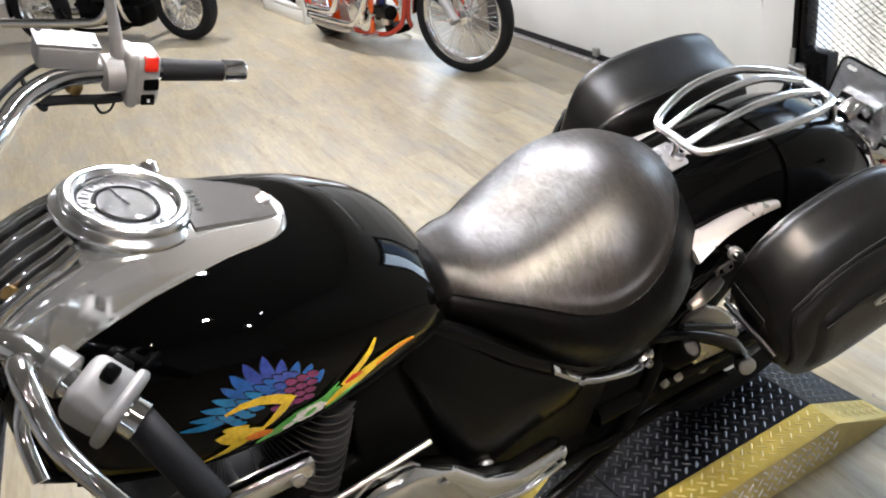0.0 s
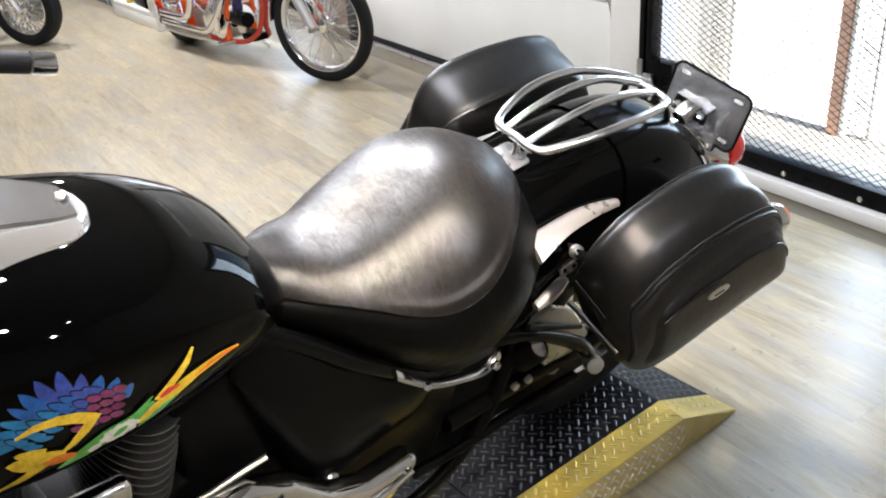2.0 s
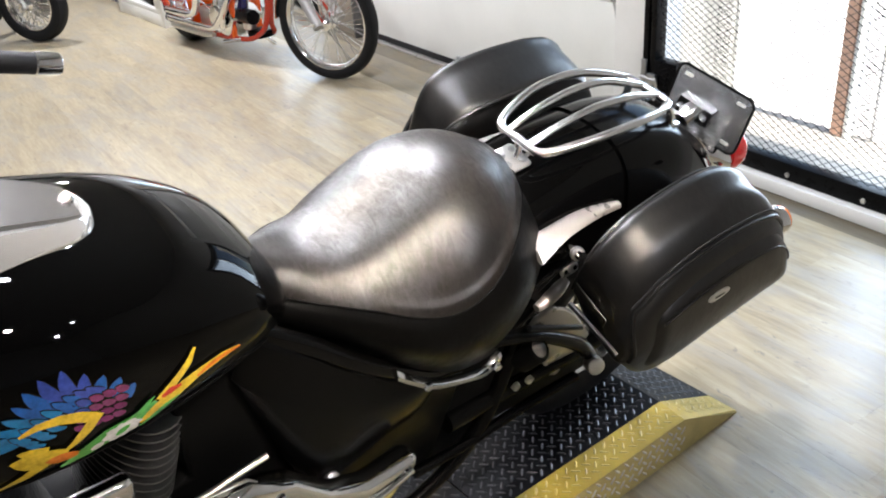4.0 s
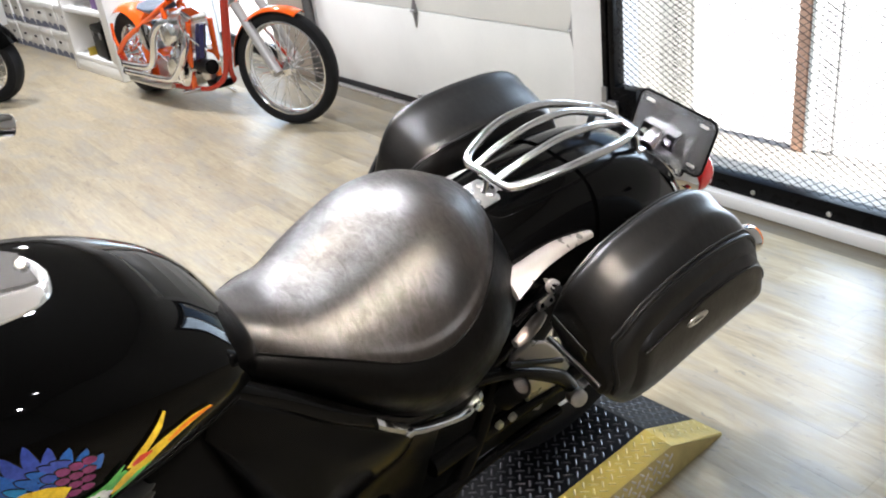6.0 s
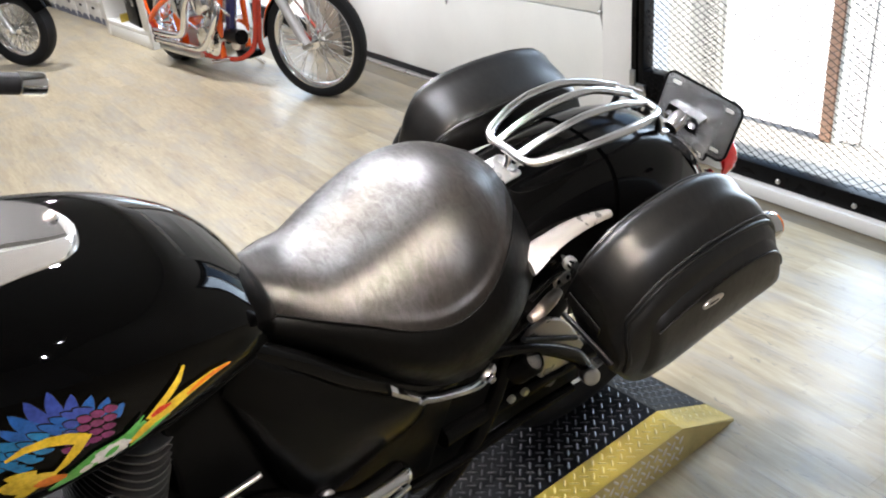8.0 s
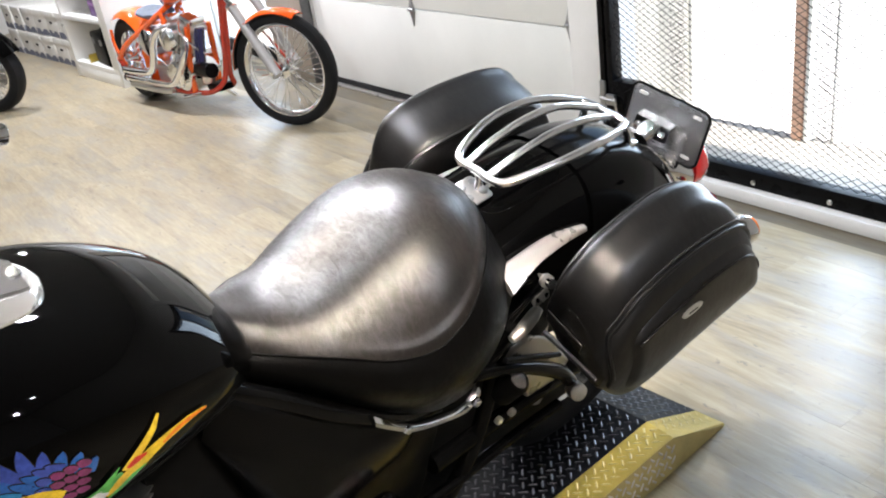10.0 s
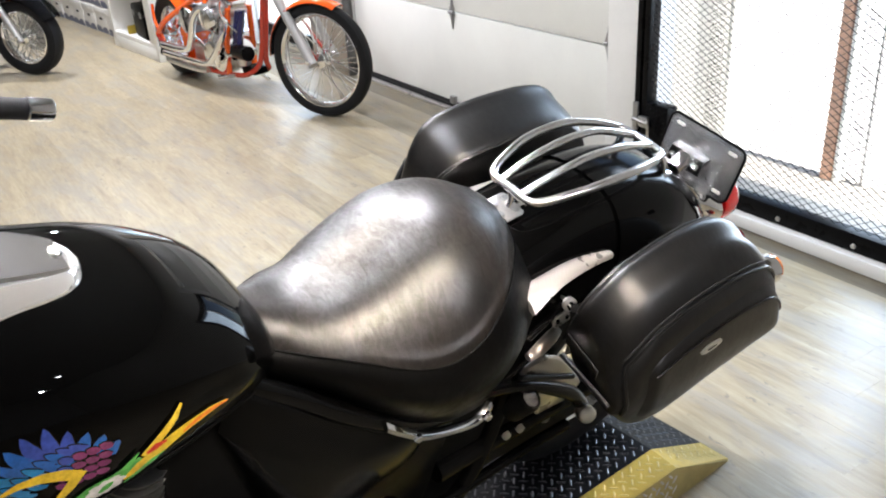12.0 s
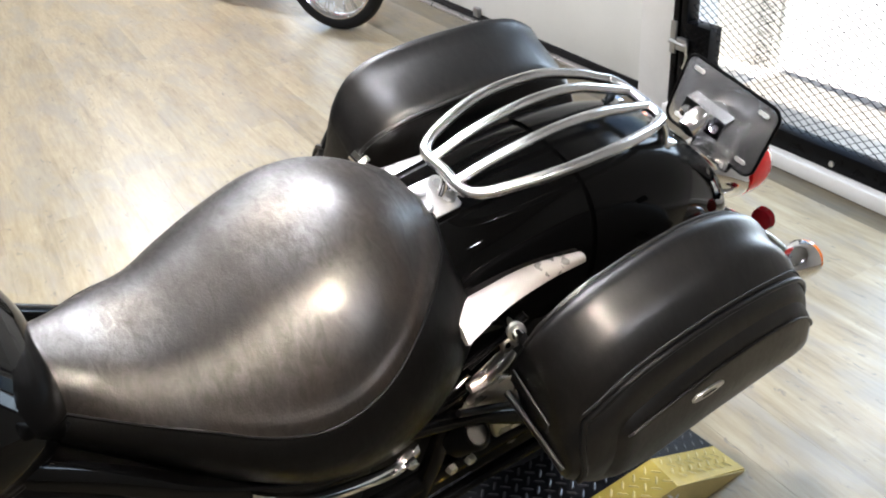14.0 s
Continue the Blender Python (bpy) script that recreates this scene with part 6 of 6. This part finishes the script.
for e, z in ((e1, 0.25), (e2, 0.195)):
    part("pipe_end", lathe([(0.026, 0), (0.029, 0.006), (0.022, 0.008), (0.021, -0.03), (0.0001, -0.03)], 20, along((0.09, -0.18, z), (-0.3, -0.18, z))), black_steel, e)
part("regulator_panel", loft(bmesh.new(), [[(1.02 + 0.10 * t + dx * (1 - 0.2 * t), -0.075 + dy, 0.34 + 0.24 * t) for dx, dy in ((-0.055, 0), (-0.03, -0.02), (0.03, -0.02), (0.055, 0), (0.03, 0.03), (-0.03, 0.03))] for t in (0, 0.15, 0.5, 0.85, 1)]), navy, chop, "navy blue plastic panel")
part("oil_filter", lathe([(0.0001, 0), (0.035, 0.002), (0.042, 0.012), (0.042, 0.10), (0.036, 0.11), (0.0001, 0.112)], 24, Matrix.Translation((1.06, -0.06, 0.205))), satin, chop, "small round oil filter")
part("starter", lathe([(0.0001, 0), (0.045, 0.002), (0.05, 0.02), (0.05, 0.16), (0.0001, 0.17)], 24, Matrix.Translation((1.0, -0.08, 0.30)) @ pose(0, 0, 0, 0, 90, 0)), black_steel, chop, "black cylinder")
part("front_guard", block((0.16, 0.12, 0.05), (1.08, 0, 0.17), 0.015, None, None, 3), black_plastic, chop)
part("peg", rod((0.98, -0.08, 0.13), (0.98, -0.24, 0.15), 0.013), chrome, chop, "chrome footpeg")
part("side_stand", tube([(0.78, 0.1, 0.14), (0.80, 0.18, 0.07), (0.82, 0.25, 0.0)], 0.012, 10, 4), chrome, chop, "chrome side stand")
for k, (a, b2) in enumerate((((0.5, -0.06, 0.52), (0.74, -0.1, 0.4)), ((0.92, -0.1, 0.62), (1.1, -0.06, 0.4)), ((0.46, -0.09, 0.35), (0.66, -0.12, 0.3)))):
    part("hose", tube([a, ((a[0] + b2[0]) / 2, a[1] - 0.05, (a[2] + b2[2]) / 2 + 0.03), b2], 0.008, 8, 5), chrome, chop, "braided steel hose")

# ---- dark touring motorcycle further back ----
tour = thing("touring_motorcycle", "black touring motorcycle with a wire front wheel", "motorcycle", pose(-7.14, 2.14, 0, 0, 0, 37))
wheel(tour, (0, 0, 0.295), 0.295, 0.135, 0.205, 60, axle, wire=0.0034)
part("brake_disc", lathe([(0.06, 0.0), (0.14, 0.0), (0.14, 0.005), (0.06, 0.005)], 36, Matrix.Translation((0, 0.075, 0.31)) @ axle), satin, tour, "steel brake disc")
part("front_fender", fender_arc((0, 0, 0.31), 0.352, 0.095, 24, 172, edge=0.075), black_paint, tour, "gloss black front fender")
for s in (1, -1):
    hub = Vector((0, s * 0.105, 0.31))
    d = Vector((-0.42, 0, 0.91))
    leg = part("fork_leg", rod(hub - d * 0.04, hub + d * 0.30, 0.027, 16), satin, tour, "pale aluminium fork slider")
    part("fork_tube", rod(hub + d * 0.30, hub + d * 0.75, 0.024, 16), chrome, leg, "chrome fork cover")
    part("axle_cap", bolt_head(hub + Vector((0, s * 0.02, 0)), (0, s, 0), 0.018, 0.014), chrome, leg)
    part("signal_stem", tube([(-0.19, s * 0.12, 0.70), (-0.17, s * 0.20, 0.70)], 0.010, 10, 1), chrome, tour)
    sg = part("turn_signal", lathe([(0.0001, -0.05), (0.024, -0.04), (0.034, 0.0)], 20, Matrix.Translation((-0.155, s * 0.225, 0.70)) @ pose(0, 0, 0, 0, 90, 0)), chrome, tour)
    part("lens", lathe([(0.034, 0.0), (0.03, 0.016), (0.0001, 0.022)], 20, Matrix.Translation((-0.155, s * 0.225, 0.70)) @ pose(0, 0, 0, 0, 90, 0)), amber, sg, "amber lens")
    part("leg_shield", block((0.05, 0.23, 0.42), (-0.40, s * 0.30, 0.80), 0.045, pose(0, 0, 0, 0, 0, 0), None, 4), laminate, tour, "white lower fairing panel")
    part("reflector", block((0.012, 0.008, 0.05), (-0.09, s * 0.135, 0.50), 0.003), amber, tour, "amber side reflector")
    part("crash_bar", tube([(-0.45, s * 0.05, 0.75), (-0.43, s * 0.24, 0.70), (-0.42, s * 0.30, 0.50), (-0.46, s * 0.22, 0.24), (-0.50, s * 0.06, 0.20)], 0.016, 12, 5), chrome, tour, "chrome engine guard")
    part("frame_tube", tube([(-0.38, s * 0.05, 0.85), (-0.48, s * 0.08, 0.5), (-0.52, s * 0.10, 0.18), (-0.8, s * 0.12, 0.13), (-1.15, s * 0.12, 0.15), (-1.3, s * 0.1, 0.32)], 0.019, 12, 5), black_paint, tour)
    part("exhaust", tube([(-0.6, s * 0.17, 0.40), (-0.75, s * 0.2, 0.24), (-1.1, s * 0.2, 0.22), (-1.9, s * 0.2, 0.24)], 0.042, 16, 5), chrome, tour, "chrome exhaust pipe")
part("headlight", lathe([(0.0001, -0.09), (0.07, -0.07), (0.095, 0.0), (0.098, 0.03), (0.0001, 0.04)], 30, Matrix.Translation((-0.16, 0, 0.90)) @ pose(0, 0, 0, 0, 90, 0)), chrome, tour, "chrome headlight shell")
part("fork_clamp", block((0.06, 0.28, 0.04), (-0.24, 0, 0.84), 0.012, None, None, 3), black_paint, tour)
te = part("crankcase", block((0.5, 0.26, 0.26), (-0.83, 0, 0.30), 0.05, None, None, 4), black_steel, tour, "black engine block")
for lean in (-24, 22):
    M = Matrix.Translation((-0.80, 0, 0.36)) @ Matrix.Rotation(radians(lean), 4, "Y")
    for k in range(11):
        part("fin", lathe([(0.04, 0.06 + 0.02 * k), (0.095, 0.06 + 0.02 * k), (0.095, 0.066 + 0.02 * k), (0.04, 0.066 + 0.02 * k)], 24, M), dull_steel, te)
    part("rocker_cover", block((0.14, 0.15, 0.07), (0, 0, 0.30), 0.024, M, None, 3), chrome, te)
part("engine_shroud", block((0.34, 0.30, 0.34), (-0.70, 0, 0.50), 0.05, None, None, 3), black_plastic, tour, "black engine shroud")
part("lower_cowl", block((0.30, 0.26, 0.20), (-0.55, 0, 0.24), 0.05, None, None, 3), black_plastic, tour, "black lower cowl")
part("radiator", block((0.06, 0.22, 0.34), (-0.44, 0, 0.44), 0.015, None, None, 3), black_plastic, tour, "black radiator shroud")
rows = []
for u, hw, zt, zb in ((-1.05, 0.05, 0.80, 0.76), (-0.95, 0.12, 0.88, 0.74), (-0.75, 0.16, 0.98, 0.76), (-0.55, 0.15, 1.0, 0.80), (-0.42, 0.07, 0.98, 0.86)):
    rows.append([(u, hw * math.cos(a), (zt + zb) / 2 + (zt - zb) / 2 * math.sin(a)) for a in [2 * math.pi * k / 24 for k in range(24)]])
part("tank", loft(bmesh.new(), rows), black_paint, tour, "gloss black fuel tank", 60)
rows = []
for u, hw, zt in ((-1.02, 0.08, 0.78), (-1.15, 0.16, 0.76), (-1.35, 0.18, 0.78), (-1.5, 0.15, 0.84), (-1.75, 0.13, 0.84), (-1.82, 0.08, 0.82)):
    rows.append([(u, hw * math.cos(a), zt - 0.05 + 0.05 * math.sin(a)) for a in [2 * math.pi * k / 24 for k in range(24)]])
part("seat", loft(bmesh.new(), rows), seat_leather, tour, "black leather seat", 70)
wheel(tour, (-1.62, 0, 0.31), 0.31, 0.15, 0.205, 40, axle)
part("rear_fender", fender_arc((-1.62, 0, 0.31), 0.37, 0.11, 20, 190, edge=0.08), black_paint, tour, "gloss black rear fender")

# ---- white shelf unit ----
shelf = thing("shelf_unit", "white laminate display shelf unit with open compartments", "shelf", pose(-7.16, 2.965, 0, 0, 0, 0))


def board(name, x0, x1, y0, y1, z0, z1, label=""):
    return part(name, box_between(x0, x1, y0, y1, z0, z1, 0.003), laminate, shelf, label)


board("side_panel", 0.47, 0.52, 0.0, 0.9, 0.0, 1.9)
board("side_panel", -0.52, -0.47, 0.0, 0.9, 0.0, 1.9)
board("back_panel", -0.468, 0.468, 0.40, 0.42, 0.0, 1.9)
board("plinth", -0.468, 0.468, 0.004, 0.3, 0.0, 0.10)
for z in (0.10, 0.50, 0.92, 1.40, 1.86):
    board("shelf_board", -0.468, 0.468, 0.004, 0.398, z, z + 0.04)
board("front_stile", 0.38, 0.468, 0.0, 0.02, 0.142, 1.858, "white face panel")
case = thing("tool_case", "black plastic tool case on the lower shelf", "case", pose(-7.05, 3.09, 0.14, 0, 0, -6))
part("body", block((0.36, 0.18, 0.20), (0, 0, 0.10), 0.02, None, None, 3), black_plastic, case)
part("lid", block((0.365, 0.185, 0.07), (0, 0, 0.235), 0.02, None, None, 3), black_plastic, case)
part("handle", tube([(-0.06, -0.02, 0.265), (-0.05, -0.02, 0.295), (0.05, -0.02, 0.295), (0.06, -0.02, 0.265)], 0.009, 8, 4), black_plastic, case)
for x in (-0.11, 0.11):
    part("latch", block((0.04, 0.012, 0.05), (x, -0.095, 0.20), 0.004), dull_steel, case)
tin = thing("yellow_booklet", "small yellow booklet beside the tool case", "booklet", pose(-7.33, 3.03, 0.14, 0, 0, 10))
part("cover", block((0.012, 0.09, 0.07), (0, 0, 0.035), 0.002), deck_yellow, tin)
bk = thing("purple_box", "purple printed box on the upper shelf", "box", pose(-7.02, 3.09, 0.54, 0, 0, -6))
part("carton", block((0.20, 0.12, 0.24), (0, 0, 0.12), 0.004), purple, bk)
part("print_band", block((0.202, 0.122, 0.03), (0, 0, 0.10), 0.003), mat("lilac print", (0.35, 0.18, 0.45), 0.5), bk)


# ---- archive cartons by the wall ----
def archive_box(x, y, z, turn_deg, w=0.32, d=0.40, h=0.25):
    b = thing("archive_carton", "white archive carton with a grey-blue wavy band", "carton", pose(x, y, z, 0, 0, turn_deg), group="stacked archive cartons")
    part("carton_body", block((w, d, h - 0.004), (0, 0, (h - 0.004) / 2), 0.004), carton, b)
    part("lid", block((w + 0.012, d + 0.012, 0.06), (0, 0, h - 0.036), 0.004), carton, b)
    for face in ("front", "end"):
        L = w if face == "front" else d
        rows = []
        for i in range(25):
            t = i / 24
            s = (t - 0.5) * (L - 0.006)
            top = 0.055 + 0.014 * math.sin(t * 11.0) + 0.006 * math.sin(t * 23.0 + 1)
            P = (lambda zz: (s, -d / 2 - 0.0015, zz)) if face == "front" else (lambda zz: (w / 2 + 0.0015, s, zz))
            rows.append([P(0.006), P(top)])
        part("printed_band", loft(bmesh.new(), rows, closed=False), carton_band, b, "grey-blue wavy print", 0)
    hole = [(0.042 * math.cos(a), 0.013 * math.sin(a)) for a in [2 * math.pi * k / 16 for k in range(16)]]
    part("hand_hole", slab(hole, 0.002, 0, Matrix.Translation((0, -d / 2 - 0.002, h * 0.56)) @ pose(0, 0, 0, 90, 0, 0)), black_plastic, b, "oval hand hole")
    return b


rng = random.Random(11)
for k in range(6):
    archive_box(-8.0 - 0.345 * k, 3.28 + 0.01 * rng.random(), 0.0, rng.uniform(-2, 2))
for k in range(6):
    archive_box(-8.06 - 0.345 * k + 0.02 * rng.random(), 3.29, 0.252, rng.uniform(-3, 3))


# ---- floor planks ----
floor = new("floor", bpy.data.meshes.new("floor"))
bmf = box_between(-10.2, 6.2, -8.2, 0.2, -0.1, -0.003)
bmf.to_mesh(floor.data)
bmf.free()
floor.data.materials.append(varied("joint brown", (0.31, 0.265, 0.19), 0.6))
floor.matrix_world = WALL
tagged(floor, "pale weathered oak vinyl plank floor", "floor", kind="structure")
PL, PW = 1.22, 0.152


def plank_mesh(length, width=PW, material=oak):
    b = block((length - 0.0002, width - 0.0002, 0.004), (length / 2, width / 2, -0.002), 0.00015, seg=1)
    me = bpy.data.meshes.new("plank")
    b.to_mesh(me)
    b.free()
    me.materials.append(material)
    return me


whole = plank_mesh(PL)
# rows nearest the wall, with its brown shade painted in
edge = plank_mesh(PL, 0.165, oak_shade)
brown = plank_mesh(PL, PW, oak_half_shade)
rng = random.Random(4)
rest_v, rest_f = [], []
for r in range(54):
    y = -0.169 - PW * r
    x = -10.2 + rng.random() * -PL
    while x < 6.1:
        if -6.2 < x < 2.4 and y > -5.0 and not (x > 1.2 and y < -3.5):
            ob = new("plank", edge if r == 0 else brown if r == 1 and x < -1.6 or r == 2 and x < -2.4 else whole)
            ob.parent = floor
            ob.location = (x, y, 0.0)
        else:
            k = len(rest_v)
            xa, xb = max(x, -10.2), min(x + PL - 0.001, 6.2)
            rest_v += [(xa, y, 0), (xb, y, 0), (xb, y + PW - 0.001, 0), (xa, y + PW - 0.001, 0)]
            rest_f.append((k, k + 1, k + 2, k + 3))
        x += PL
me = bpy.data.meshes.new("far_planks")
me.from_pydata(rest_v, [], rest_f)
me.materials.append(oak)
ob = new("far_planks", me)
ob.parent = floor
ob["kind"] = "stuff"
